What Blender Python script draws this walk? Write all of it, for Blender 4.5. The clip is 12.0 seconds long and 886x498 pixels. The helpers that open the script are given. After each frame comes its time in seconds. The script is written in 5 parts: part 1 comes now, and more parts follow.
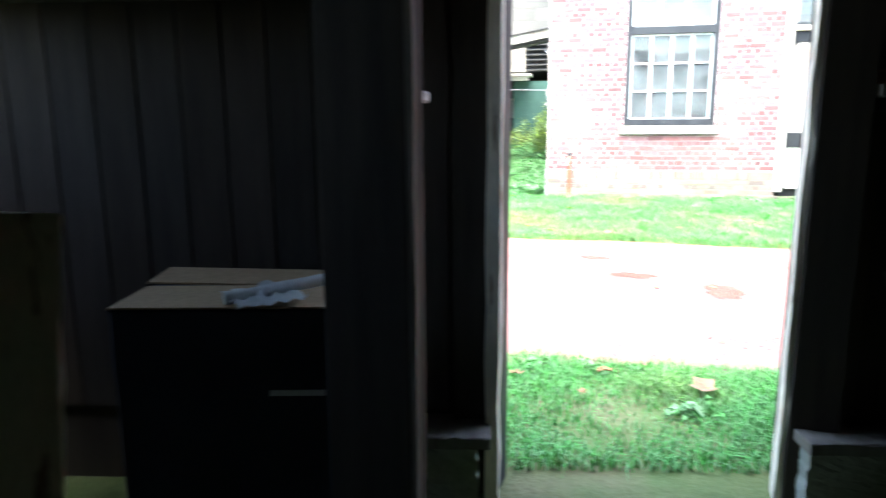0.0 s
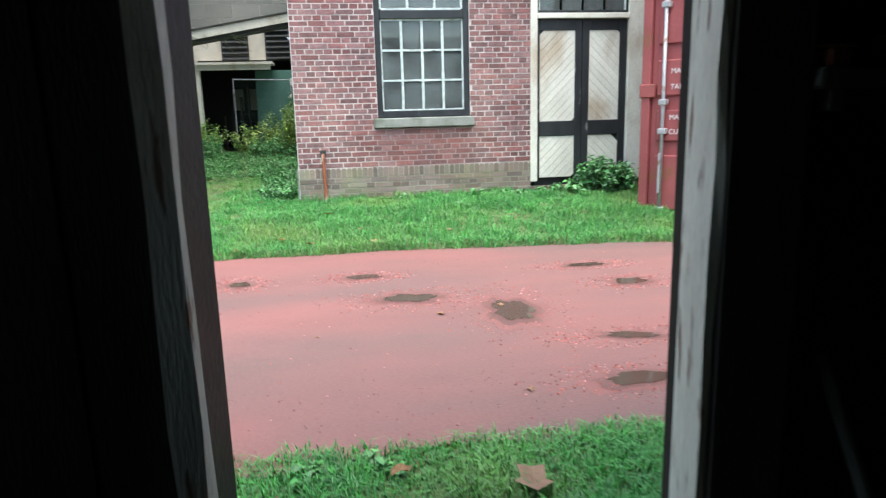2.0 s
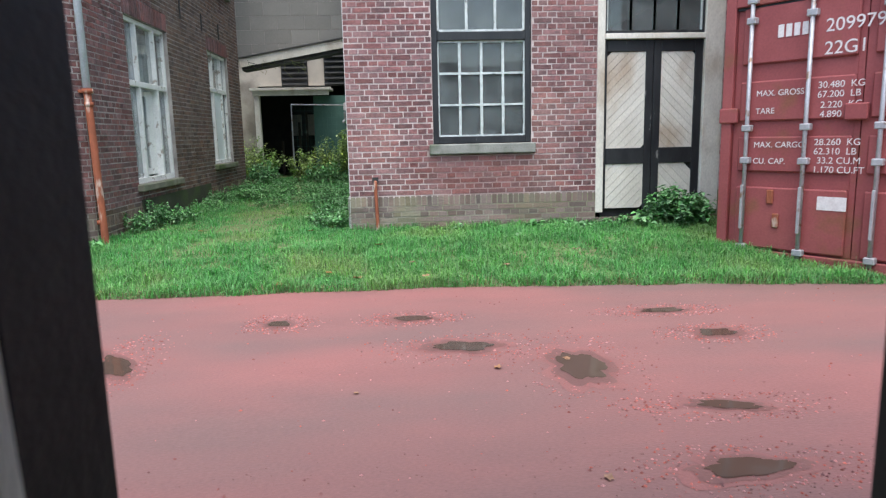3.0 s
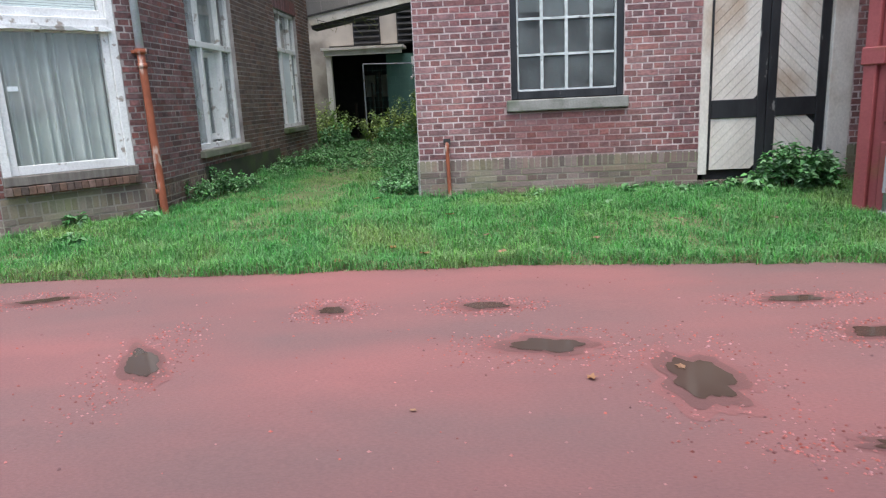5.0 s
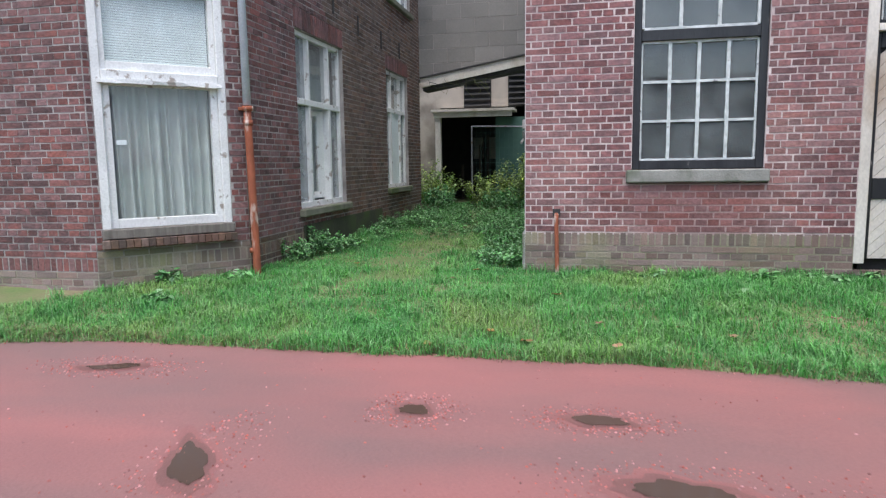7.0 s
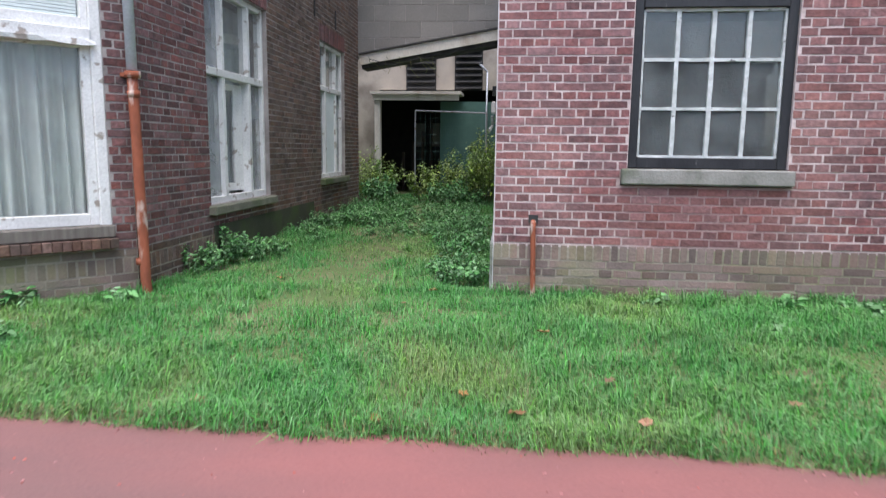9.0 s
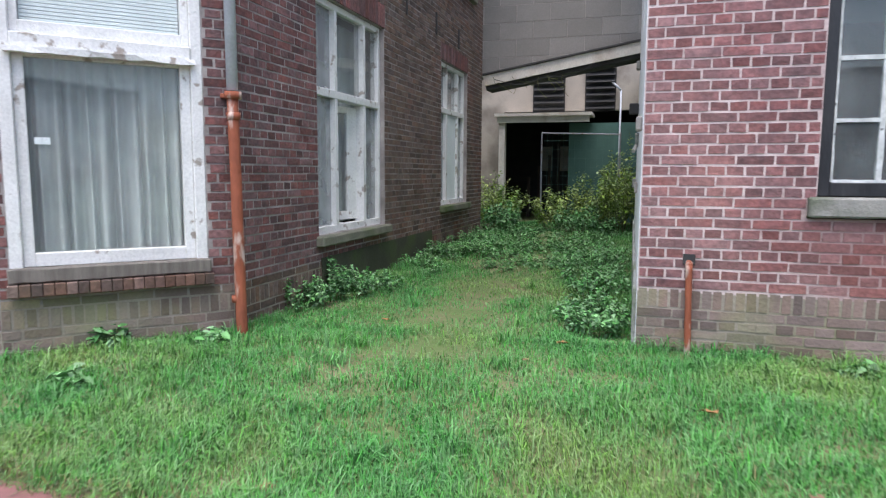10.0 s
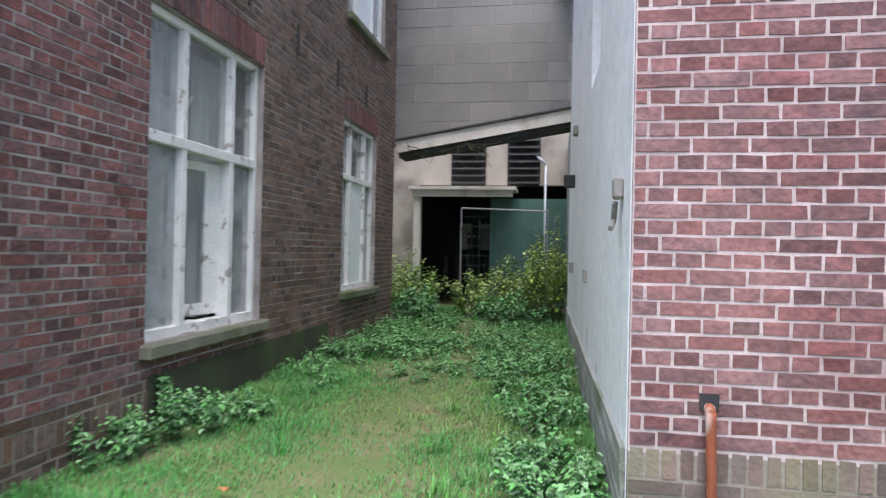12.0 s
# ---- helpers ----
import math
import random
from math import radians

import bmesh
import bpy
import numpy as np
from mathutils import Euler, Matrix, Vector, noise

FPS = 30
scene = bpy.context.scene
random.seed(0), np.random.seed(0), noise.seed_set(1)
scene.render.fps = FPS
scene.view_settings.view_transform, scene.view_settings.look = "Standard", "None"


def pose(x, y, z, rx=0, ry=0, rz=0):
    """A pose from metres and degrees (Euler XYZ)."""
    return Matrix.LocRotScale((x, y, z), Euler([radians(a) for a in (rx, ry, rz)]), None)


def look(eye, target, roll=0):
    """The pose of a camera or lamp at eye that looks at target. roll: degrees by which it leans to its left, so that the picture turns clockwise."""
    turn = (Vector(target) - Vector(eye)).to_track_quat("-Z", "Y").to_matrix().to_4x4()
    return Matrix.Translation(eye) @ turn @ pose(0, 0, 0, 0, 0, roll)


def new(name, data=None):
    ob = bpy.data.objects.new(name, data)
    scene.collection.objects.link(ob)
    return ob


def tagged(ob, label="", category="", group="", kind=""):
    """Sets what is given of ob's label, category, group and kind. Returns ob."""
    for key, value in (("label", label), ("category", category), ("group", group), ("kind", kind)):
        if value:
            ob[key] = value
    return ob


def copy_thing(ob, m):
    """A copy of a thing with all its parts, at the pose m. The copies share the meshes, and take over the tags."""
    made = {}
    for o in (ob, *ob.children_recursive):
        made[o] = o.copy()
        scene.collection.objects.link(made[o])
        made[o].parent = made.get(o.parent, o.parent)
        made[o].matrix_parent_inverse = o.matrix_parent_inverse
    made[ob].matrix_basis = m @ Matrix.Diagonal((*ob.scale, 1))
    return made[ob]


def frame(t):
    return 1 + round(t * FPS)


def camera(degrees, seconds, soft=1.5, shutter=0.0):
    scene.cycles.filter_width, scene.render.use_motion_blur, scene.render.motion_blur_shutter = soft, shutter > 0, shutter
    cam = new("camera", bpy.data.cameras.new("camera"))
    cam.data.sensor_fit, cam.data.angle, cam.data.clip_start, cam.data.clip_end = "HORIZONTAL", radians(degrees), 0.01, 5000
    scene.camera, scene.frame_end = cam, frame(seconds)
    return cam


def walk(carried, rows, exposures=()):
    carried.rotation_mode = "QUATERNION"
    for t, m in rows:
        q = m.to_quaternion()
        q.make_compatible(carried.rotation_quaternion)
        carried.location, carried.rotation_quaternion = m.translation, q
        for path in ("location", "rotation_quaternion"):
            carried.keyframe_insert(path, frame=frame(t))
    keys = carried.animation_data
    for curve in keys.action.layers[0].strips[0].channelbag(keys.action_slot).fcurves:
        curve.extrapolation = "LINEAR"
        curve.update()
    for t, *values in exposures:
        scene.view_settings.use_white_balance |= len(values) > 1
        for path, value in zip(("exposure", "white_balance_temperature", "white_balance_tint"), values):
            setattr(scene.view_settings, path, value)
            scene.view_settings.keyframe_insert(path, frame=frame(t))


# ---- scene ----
cam = camera(67.1, 12.0, soft=1.2, shutter=0.5)
PATH = [
    (0, (-0.026, 0.351, 1.138), (-0.438, 2.272, 0.768), -0.3),
    (0.5, (0.011, 0.574, 1.127), (-0.05, 2.534, 0.732), -0.3),
    (1, (-0.056, 0.913, 1.157), (0.236, 2.859, 0.799), 1.2),
    (1.5, (-0.11, 1.062, 1.179), (0.28, 3.008, 0.937), 1.9),
    (2, (-0.053, 1.321, 1.182), (0.236, 3.257, 0.772), -1.5),
    (2.5, (-0.013, 1.566, 1.188), (0.148, 3.536, 0.877), -1.3),
    (4.3, (0.036, 2.294, 1.154), (0.05, 4.247, 0.724), -3.4),
    (4.5, (0.074, 2.358, 1.15), (0.041, 4.311, 0.722), -3.8),
    (5, (0.042, 2.472, 1.14), (-0.067, 4.421, 0.702), -2.7),
    (5.5, (-0.01, 2.578, 1.155), (-0.123, 4.536, 0.766), -2.4),
    (6, (-0.008, 2.742, 1.167), (-0.239, 4.7, 0.83), -3.6),
    (6.5, (0.034, 2.861, 1.156), (-0.327, 4.811, 0.895), -2.3),
    (7, (-0.025, 3.044, 1.175), (-0.429, 4.986, 0.921), -0.8),
    (7.2, (-0.076, 3.136, 1.173), (-0.36, 5.103, 0.946), -0.1),
    (8.8, (-0.344, 4.155, 1.196), (-0.669, 6.102, 0.872), 0.5),
    (9, (-0.386, 4.308, 1.212), (-0.594, 6.275, 0.918), 0.7),
    (9.5, (-0.419, 4.673, 1.216), (-0.724, 6.634, 0.964), -0.4),
    (10, (-0.509, 5.044, 1.215), (-1.081, 6.947, 0.99), 0.3),
    (10.5, (-0.588, 5.456, 1.254), (-1.128, 7.371, 1.049), -0.1),
    (11, (-0.587, 5.869, 1.257), (-1.117, 7.796, 1.186), -0.1),
    (11.5, (-0.659, 6.258, 1.242), (-1.133, 8.201, 1.219), 1.0),
    (12, (-0.807, 6.613, 1.254), (-1.142, 8.584, 1.259), 1.2),
]
EXPOSURES = [(0.0, 3.9, 6200, 0), (0.5, 2.8, 6200, 0), (1.0, 2.35, 6200, -4), (1.5, 2.0, 6200, -6), (2.0, 1.8, 6200, -5), (2.5, 1.55, 6200, -1),
             (4.5, 1.2, 6200, 7), (6.5, 1.18, 6200, 8), (9.0, 1.26, 6200, 11), (9.5, 1.28, 6200, 11), (12.0, 1.5, 6200, 11)]
walk(cam, [(t, look(eye, target, roll)) for t, eye, target, roll in PATH], EXPOSURES)

# ---- world, sun, exposure ----
world = bpy.data.worlds.new("overcast")
scene.world = world
world.use_nodes = True
wn, wl = world.node_tree.nodes, world.node_tree.links
sky = wn.new("ShaderNodeTexSky")
sky.sky_type, sky.sun_disc = "NISHITA", False
sky.sun_elevation, sky.sun_rotation = radians(69), radians(174)
sky.air_density, sky.dust_density, sky.ozone_density = 1.0, 3.0, 1.0
wl.new(sky.outputs[0], wn["Background"].inputs[0])
wn["Background"].inputs[1].default_value = 0.15
sun = new("sun", bpy.data.lights.new("sun", "SUN"))
sun.data.energy, sun.data.angle, sun.data.color = 1.0, radians(60), (1.0, 0.98, 0.95)
sun.matrix_world = look((-0.5, -4.6, 12.0), (0, 0, 0))


# ---- materials ----
def mat(name, c1, c2, scale=8.0, rough=0.8, bump=0.3, c3=None, scale3=1.3, cut=0.55, soft3=0.08, metal=0.0, fine=60.0,
        island=0.0, stretch=(1, 1, 1), spec=0.4, depth=0.01, grain=0.09, stain=None):
    """Two-scale mottled surface: c1 to c2 by noise, patches of c3, fine bump; island: spread of tone between pieces."""
    m = bpy.data.materials.new(name)
    m.use_nodes = True
    n, l = m.node_tree.nodes, m.node_tree.links
    b = n["Principled BSDF"]
    geo, mp = n.new("ShaderNodeNewGeometry"), n.new("ShaderNodeMapping")
    mp.inputs["Scale"].default_value = stretch
    l.new(geo.outputs["Position"], mp.inputs[0])

    def noise_tex(s, d=5.0):
        t = n.new("ShaderNodeTexNoise")
        t.inputs["Scale"].default_value, t.inputs["Detail"].default_value = s, d
        l.new(mp.outputs[0], t.inputs["Vector"])
        return t

    def mixed(a, bcol, fac):
        x = n.new("ShaderNodeMix")
        x.data_type = "RGBA"
        for sock, v in ((x.inputs[6], a), (x.inputs[7], bcol)):
            if isinstance(v, tuple):
                sock.default_value = (*v, 1)
            else:
                l.new(v, sock)
        l.new(fac, x.inputs[0])
        return x.outputs[2]

    big, small = noise_tex(scale), noise_tex(fine, 3.0)
    ramp = n.new("ShaderNodeMapRange")
    ramp.inputs[1].default_value, ramp.inputs[2].default_value = 0.32, 0.68
    l.new(big.outputs[0], ramp.inputs[0])
    col = mixed(c1, c2, ramp.outputs[0])
    if c3:
        t = noise_tex(scale3, 6.0)
        r = n.new("ShaderNodeMapRange")
        r.inputs[1].default_value, r.inputs[2].default_value = cut - soft3, cut + soft3
        l.new(t.outputs[0], r.inputs[0])
        col = mixed(col, c3, r.outputs[0])
    if stain:
        # one stain: centre, radii, colour, strength
        sub, div, ln, tn, edge = n.new("ShaderNodeVectorMath"), n.new("ShaderNodeVectorMath"), n.new("ShaderNodeVectorMath"), noise_tex(2.6, 6.0), n.new("ShaderNodeMapRange")
        sub.operation, div.operation, ln.operation = "SUBTRACT", "DIVIDE", "LENGTH"
        sub.inputs[1].default_value, div.inputs[1].default_value = stain[0], stain[1]
        l.new(geo.outputs["Position"], sub.inputs[0])
        l.new(sub.outputs[0], div.inputs[0])
        l.new(div.outputs[0], ln.inputs[0])
        wob = n.new("ShaderNodeMath")
        wob.operation, wob.inputs[1].default_value = "MULTIPLY_ADD", 1.6
        l.new(tn.outputs[0], wob.inputs[0])
        l.new(ln.outputs["Value"], wob.inputs[2])
        edge.inputs[1].default_value, edge.inputs[2].default_value = 1.95, 1.25
        edge.inputs[3].default_value, edge.inputs[4].default_value = 0.0, stain[3]
        l.new(wob.outputs[0], edge.inputs[0])
        col = mixed(col, stain[2], edge.outputs[0])
    hsv = n.new("ShaderNodeHueSaturation")
    l.new(col, hsv.inputs["Color"])
    vary = n.new("ShaderNodeMapRange")
    vary.inputs[1].default_value, vary.inputs[2].default_value = 0.3, 0.7
    vary.inputs[3].default_value, vary.inputs[4].default_value = 1 - grain, 1 + grain
    l.new(small.outputs[0], vary.inputs[0])
    tone = vary.outputs[0]
    if island:
        info, add, fr = n.new("ShaderNodeObjectInfo"), n.new("ShaderNodeMath"), n.new("ShaderNodeMath")
        fr.operation = "FRACT"
        l.new(info.outputs["Random"], add.inputs[0])
        l.new(geo.outputs["Random Per Island"], add.inputs[1])
        l.new(add.outputs[0], fr.inputs[0])
        spread, mul = n.new("ShaderNodeMapRange"), n.new("ShaderNodeMath")
        spread.inputs[3].default_value, spread.inputs[4].default_value = 1 - island, 1 + island
        l.new(fr.outputs[0], spread.inputs[0])
        mul.operation = "MULTIPLY"
        l.new(tone, mul.inputs[0])
        l.new(spread.outputs[0], mul.inputs[1])
        tone = mul.outputs[0]
        hue, m7 = n.new("ShaderNodeMapRange"), n.new("ShaderNodeMath")
        m7.operation, m7.inputs[1].default_value = "MULTIPLY", 7.31
        fr2 = n.new("ShaderNodeMath")
        fr2.operation = "FRACT"
        l.new(fr.outputs[0], m7.inputs[0])
        l.new(m7.outputs[0], fr2.inputs[0])
        hue.inputs[3].default_value, hue.inputs[4].default_value = 0.5 - 0.012 * island, 0.5 + 0.012 * island
        l.new(fr2.outputs[0], hue.inputs[0])
        l.new(hue.outputs[0], hsv.inputs["Hue"])
        sat = n.new("ShaderNodeMapRange")
        sat.inputs[3].default_value, sat.inputs[4].default_value = 1 - 0.6 * island, 1 + 0.4 * island
        l.new(fr2.outputs[0], sat.inputs[0])
        l.new(sat.outputs[0], hsv.inputs["Saturation"])
    l.new(tone, hsv.inputs["Value"])
    l.new(hsv.outputs[0], b.inputs["Base Color"])
    rr = n.new("ShaderNodeMapRange")
    rr.inputs[3].default_value, rr.inputs[4].default_value = max(rough - 0.12, 0.02), min(rough + 0.12, 1.0)
    l.new(big.outputs[0], rr.inputs[0])
    l.new(rr.outputs[0], b.inputs["Roughness"])
    b.inputs["Metallic"].default_value, b.inputs["Specular IOR Level"].default_value = metal, spec
    if bump:
        bp, hh = n.new("ShaderNodeBump"), n.new("ShaderNodeMath")
        l.new(small.outputs[0], hh.inputs[0])
        l.new(big.outputs[0], hh.inputs[1])
        l.new(hh.outputs[0], bp.inputs["Height"])
        bp.inputs["Strength"].default_value, bp.inputs["Distance"].default_value = bump, depth
        l.new(bp.outputs[0], b.inputs["Normal"])
    return m


def glass_mat(name, dust, dust_col, scale=3.0):
    """Window glass under a film of dirt."""
    m = bpy.data.materials.new(name)
    m.use_nodes = True
    n, l = m.node_tree.nodes, m.node_tree.links
    b = n["Principled BSDF"]
    b.inputs["Transmission Weight"].default_value, b.inputs["Roughness"].default_value = 1.0, 0.02
    b.inputs["Base Color"].default_value, b.inputs["IOR"].default_value = (0.93, 0.96, 0.95, 1), 1.45
    d, mix, t, r, g = (n.new("ShaderNodeBsdfDiffuse"), n.new("ShaderNodeMixShader"), n.new("ShaderNodeTexNoise"),
                       n.new("ShaderNodeMapRange"), n.new("ShaderNodeNewGeometry"))
    d.inputs[0].default_value = (*dust_col, 1)
    t.inputs["Scale"].default_value, t.inputs["Detail"].default_value = scale, 6
    l.new(g.outputs["Position"], t.inputs["Vector"])
    r.inputs[1].default_value, r.inputs[2].default_value = 0.3, 0.7
    r.inputs[3].default_value, r.inputs[4].default_value = dust * 0.35, dust * 1.5
    l.new(t.outputs[0], r.inputs[0])
    l.new(r.outputs[0], mix.inputs[0])
    l.new(b.outputs[0], mix.inputs[1])
    l.new(d.outputs[0], mix.inputs[2])
    l.new(mix.outputs[0], n["Material Output"].inputs["Surface"])
    return m


M = {}
M["brick_red"] = mat("brick_red", (0.235, 0.100, 0.098), (0.150, 0.078, 0.082), 14, 0.88, 0.6, (0.31, 0.165, 0.15), 0.9, 0.57, 0.12, island=0.30, fine=38, grain=0.2, stain=((0.95, 9.19, 0.78), (0.85, 9, 0.36), (0.20, 0.075, 0.07), 0.55))
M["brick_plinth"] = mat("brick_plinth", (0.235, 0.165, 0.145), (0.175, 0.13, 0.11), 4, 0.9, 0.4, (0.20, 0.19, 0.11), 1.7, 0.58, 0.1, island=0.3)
M["brick_dark"] = mat("brick_dark", (0.175, 0.075, 0.07), (0.095, 0.06, 0.06), 12, 0.88, 0.7, (0.205, 0.085, 0.074), 0.8, 0.56, 0.12, island=0.38, fine=38, grain=0.24)
M["brick_brown"] = mat("brick_brown", (0.15, 0.096, 0.072), (0.10, 0.072, 0.058), 12, 0.9, 0.7, (0.20, 0.088, 0.064), 0.9, 0.6, 0.12, island=0.4, fine=38, grain=0.24)
M["mortar_light"] = mat("mortar_light", (0.66, 0.55, 0.53), (0.47, 0.38, 0.365), 9, 0.95, 0.3, (0.40, 0.31, 0.30), 1.6, 0.56, 0.12, stain=((0.95, 9.19, 0.78), (0.85, 9, 0.36), (0.25, 0.12, 0.115), 0.55))
M["mortar_dirty"] = mat("mortar_dirty", (0.34, 0.30, 0.25), (0.25, 0.22, 0.18), 4, 0.95, 0.3, (0.22, 0.22, 0.12), 1.5, 0.55, 0.1)
M["mortar_grey"] = mat("mortar_grey", (0.38, 0.345, 0.325), (0.20, 0.18, 0.17), 5, 0.95, 0.3)
M["plaster_white"] = mat("plaster_white", (0.88, 0.89, 0.91), (0.81, 0.82, 0.84), 2, 0.9, 0.22, (0.52, 0.51, 0.50), 2.3, 0.69, 0.03, fine=14, depth=0.012)
M["plaster_grey"] = mat("plaster_grey", (0.38, 0.38, 0.36), (0.26, 0.27, 0.24), 3, 0.95, 0.5, (0.17, 0.2, 0.12), 1.7, 0.58, 0.1)
M["mossy_base"] = mat("mossy_base", (0.045, 0.05, 0.03), (0.065, 0.065, 0.045), 4, 0.95, 0.5, (0.06, 0.085, 0.03), 2, 0.55)
M["concrete"] = mat("concrete", (0.30, 0.29, 0.265), (0.21, 0.205, 0.185), 6, 0.9, 0.4, (0.15, 0.16, 0.12), 3, 0.6, 0.08)
M["sill_mossy"] = mat("sill_mossy", (0.20, 0.195, 0.15), (0.13, 0.135, 0.095), 5, 0.95, 0.5, (0.10, 0.13, 0.05), 2.2, 0.55, 0.1)
M["lintel"] = mat("lintel", (0.42, 0.385, 0.35), (0.33, 0.30, 0.28), 5, 0.9, 0.3)
M["block"] = mat("block", (0.25, 0.235, 0.22), (0.20, 0.19, 0.18), 1.2, 0.95, 0.3, (0.30, 0.285, 0.265), 0.7, 0.6, 0.1, island=0.1)
M["paint_white"] = mat("paint_white", (0.76, 0.76, 0.74), (0.64, 0.64, 0.62), 5, 0.55, 0.3, (0.34, 0.30, 0.26), 9, 0.64, 0.025)
M["paint_cream"] = mat("paint_cream", (0.78, 0.73, 0.66), (0.66, 0.60, 0.53), 3, 0.7, 0.25, (0.42, 0.31, 0.22), 2.4, 0.64, 0.12, stretch=(1, 1, 0.6), island=0.06)
M["paint_black"] = mat("paint_black", (0.016, 0.017, 0.020), (0.03, 0.031, 0.034), 8, 0.5, 0.35, (0.22, 0.21, 0.20), 16, 0.69, 0.02, stretch=(1, 1, 0.3))
M["putty"] = mat("putty", (0.66, 0.68, 0.67), (0.46, 0.48, 0.47), 18, 0.75, 0.3, (0.12, 0.12, 0.12), 22, 0.68, 0.03)
M["glass_dim"] = glass_mat("glass_dim", 0.24, (0.22, 0.24, 0.24))
M["glass"] = glass_mat("glass", 0.10, (0.45, 0.47, 0.47))
M["glass_frost"] = glass_mat("glass_frost", 0.42, (0.40, 0.42, 0.43))
M["curtain"] = mat("curtain", (0.52, 0.57, 0.55), (0.42, 0.46, 0.45), 4, 0.95, 0.2, (0.44, 0.46, 0.44), 2, 0.6)
M["blind"] = mat("blind", (0.75, 0.80, 0.80), (0.68, 0.73, 0.73), 4, 0.6, 0.0)
M["rust"] = mat("rust", (0.34, 0.10, 0.05), (0.24, 0.075, 0.04), 14, 0.85, 0.5, (0.60, 0.48, 0.41), 8, 0.60, 0.04, stretch=(1, 1, 0.35))
M["pipe_grey"] = mat("pipe_grey", (0.60, 0.63, 0.70), (0.52, 0.55, 0.61), 6, 0.55, 0.1)
M["container_red"] = mat("container_red", (0.33, 0.085, 0.085), (0.27, 0.065, 0.068), 2.5, 0.6, 0.1, (0.24, 0.085, 0.055), 2.8, 0.64, 0.06)
M["steel"] = mat("steel", (0.48, 0.47, 0.50), (0.38, 0.36, 0.38), 9, 0.5, 0.2, (0.25, 0.16, 0.11), 11, 0.64, 0.05, metal=0.4)
M["letter_white"] = mat("letter_white", (0.78, 0.72, 0.72), (0.68, 0.6, 0.6), 20, 0.7, 0.0)
M["road"] = mat("road", (0.315, 0.125, 0.114), (0.24, 0.11, 0.102), 1.3, 0.7, 0.5, (0.195, 0.112, 0.104), 0.7, 0.50, 0.12, stretch=(0.5, 1.2, 1), fine=110, depth=0.006)
M["gravel"] = mat("gravel", (0.43, 0.15, 0.135), (0.33, 0.12, 0.11), 30, 0.8, 0.3, island=0.5)
M["soil"] = mat("soil", (0.10, 0.15, 0.045), (0.13, 0.16, 0.06), 5, 0.95, 0.6, (0.19, 0.16, 0.09), 1.6, 0.56, 0.1, fine=40)
M["moss"] = mat("moss", (0.13, 0.14, 0.045), (0.17, 0.15, 0.07), 6, 0.95, 0.6, fine=50)
M["grass"] = mat("grass", (0.082, 0.275, 0.066), (0.13, 0.345, 0.088), 1.6, 0.6, 0.0, (0.21, 0.33, 0.09), 0.9, 0.6, 0.1, island=0.4, spec=0.25)
M["nettle"] = mat("nettle", (0.13, 0.30, 0.11), (0.19, 0.37, 0.145), 4, 0.85, 0.0, island=0.45, spec=0.1)
M["leaf_yellow"] = mat("leaf_yellow", (0.21, 0.34, 0.085), (0.40, 0.47, 0.13), 3, 0.6, 0.0, island=0.5, spec=0.25)
M["straw"] = mat("straw", (0.26, 0.22, 0.10), (0.17, 0.14, 0.075), 4, 0.8, 0.0, island=0.5)
M["stem"] = mat("stem", (0.10, 0.12, 0.05), (0.13, 0.12, 0.06), 8, 0.8, 0.0)
M["dead_leaf"] = mat("dead_leaf", (0.36, 0.19, 0.09), (0.27, 0.13, 0.06), 20, 0.8, 0.2, island=0.35)
M["wood_dark"] = mat("wood_dark", (0.07, 0.052, 0.042), (0.045, 0.034, 0.028), 4, 0.85, 0.4, stretch=(6, 6, 0.6), island=0.3)
M["wood_grey"] = mat("wood_grey", (0.20, 0.18, 0.155), (0.13, 0.115, 0.10), 5, 0.85, 0.4, stretch=(6, 6, 0.6))
M["wood_pale"] = mat("wood_pale", (0.85, 0.77, 0.66), (0.76, 0.67, 0.56), 6, 0.8, 0.4, (0.28, 0.17, 0.12), 12, 0.62, 0.03, stretch=(3, 3, 0.5))
M["cardboard"] = mat("cardboard", (0.56, 0.41, 0.26), (0.50, 0.36, 0.23), 7, 0.85, 0.1)
M["carton_dark"] = mat("carton_dark", (0.028, 0.034, 0.06), (0.02, 0.024, 0.042), 5, 0.6, 0.05)
M["plastic"] = mat("plastic", (0.72, 0.74, 0.76), (0.6, 0.62, 0.65), 12, 0.3, 0.2)
M["post_dark"] = mat("post_dark", (0.014, 0.016, 0.021), (0.009, 0.01, 0.013), 6, 0.6, 0.2)
M["paint_blue"] = mat("paint_blue", (0.36, 0.44, 0.50), (0.28, 0.34, 0.40), 6, 0.7, 0.2)
M["paint_rust"] = mat("paint_rust", (0.36, 0.13, 0.09), (0.28, 0.10, 0.07), 9, 0.7, 0.2)
M["far_wall"] = mat("far_wall", (0.50, 0.45, 0.39), (0.40, 0.36, 0.32), 2, 0.9, 0.2, (0.25, 0.22, 0.19), 1.6, 0.6)
# black of slats and ironwork, also used as painted shade in openings
M["black_slat_and_shade"] = mat("black_slat_and_shade", (0.03, 0.03, 0.032), (0.05, 0.048, 0.046), 6, 0.8, 0.2)
M["green_sheet"] = mat("green_sheet", (0.10, 0.20, 0.175), (0.075, 0.15, 0.13), 3, 0.7, 0.1)
M["roof"] = mat("roof", (0.07, 0.066, 0.064), (0.045, 0.043, 0.042), 3, 0.9, 0.4)
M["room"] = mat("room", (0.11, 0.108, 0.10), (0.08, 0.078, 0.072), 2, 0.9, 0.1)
water = bpy.data.materials.new("puddle_water")
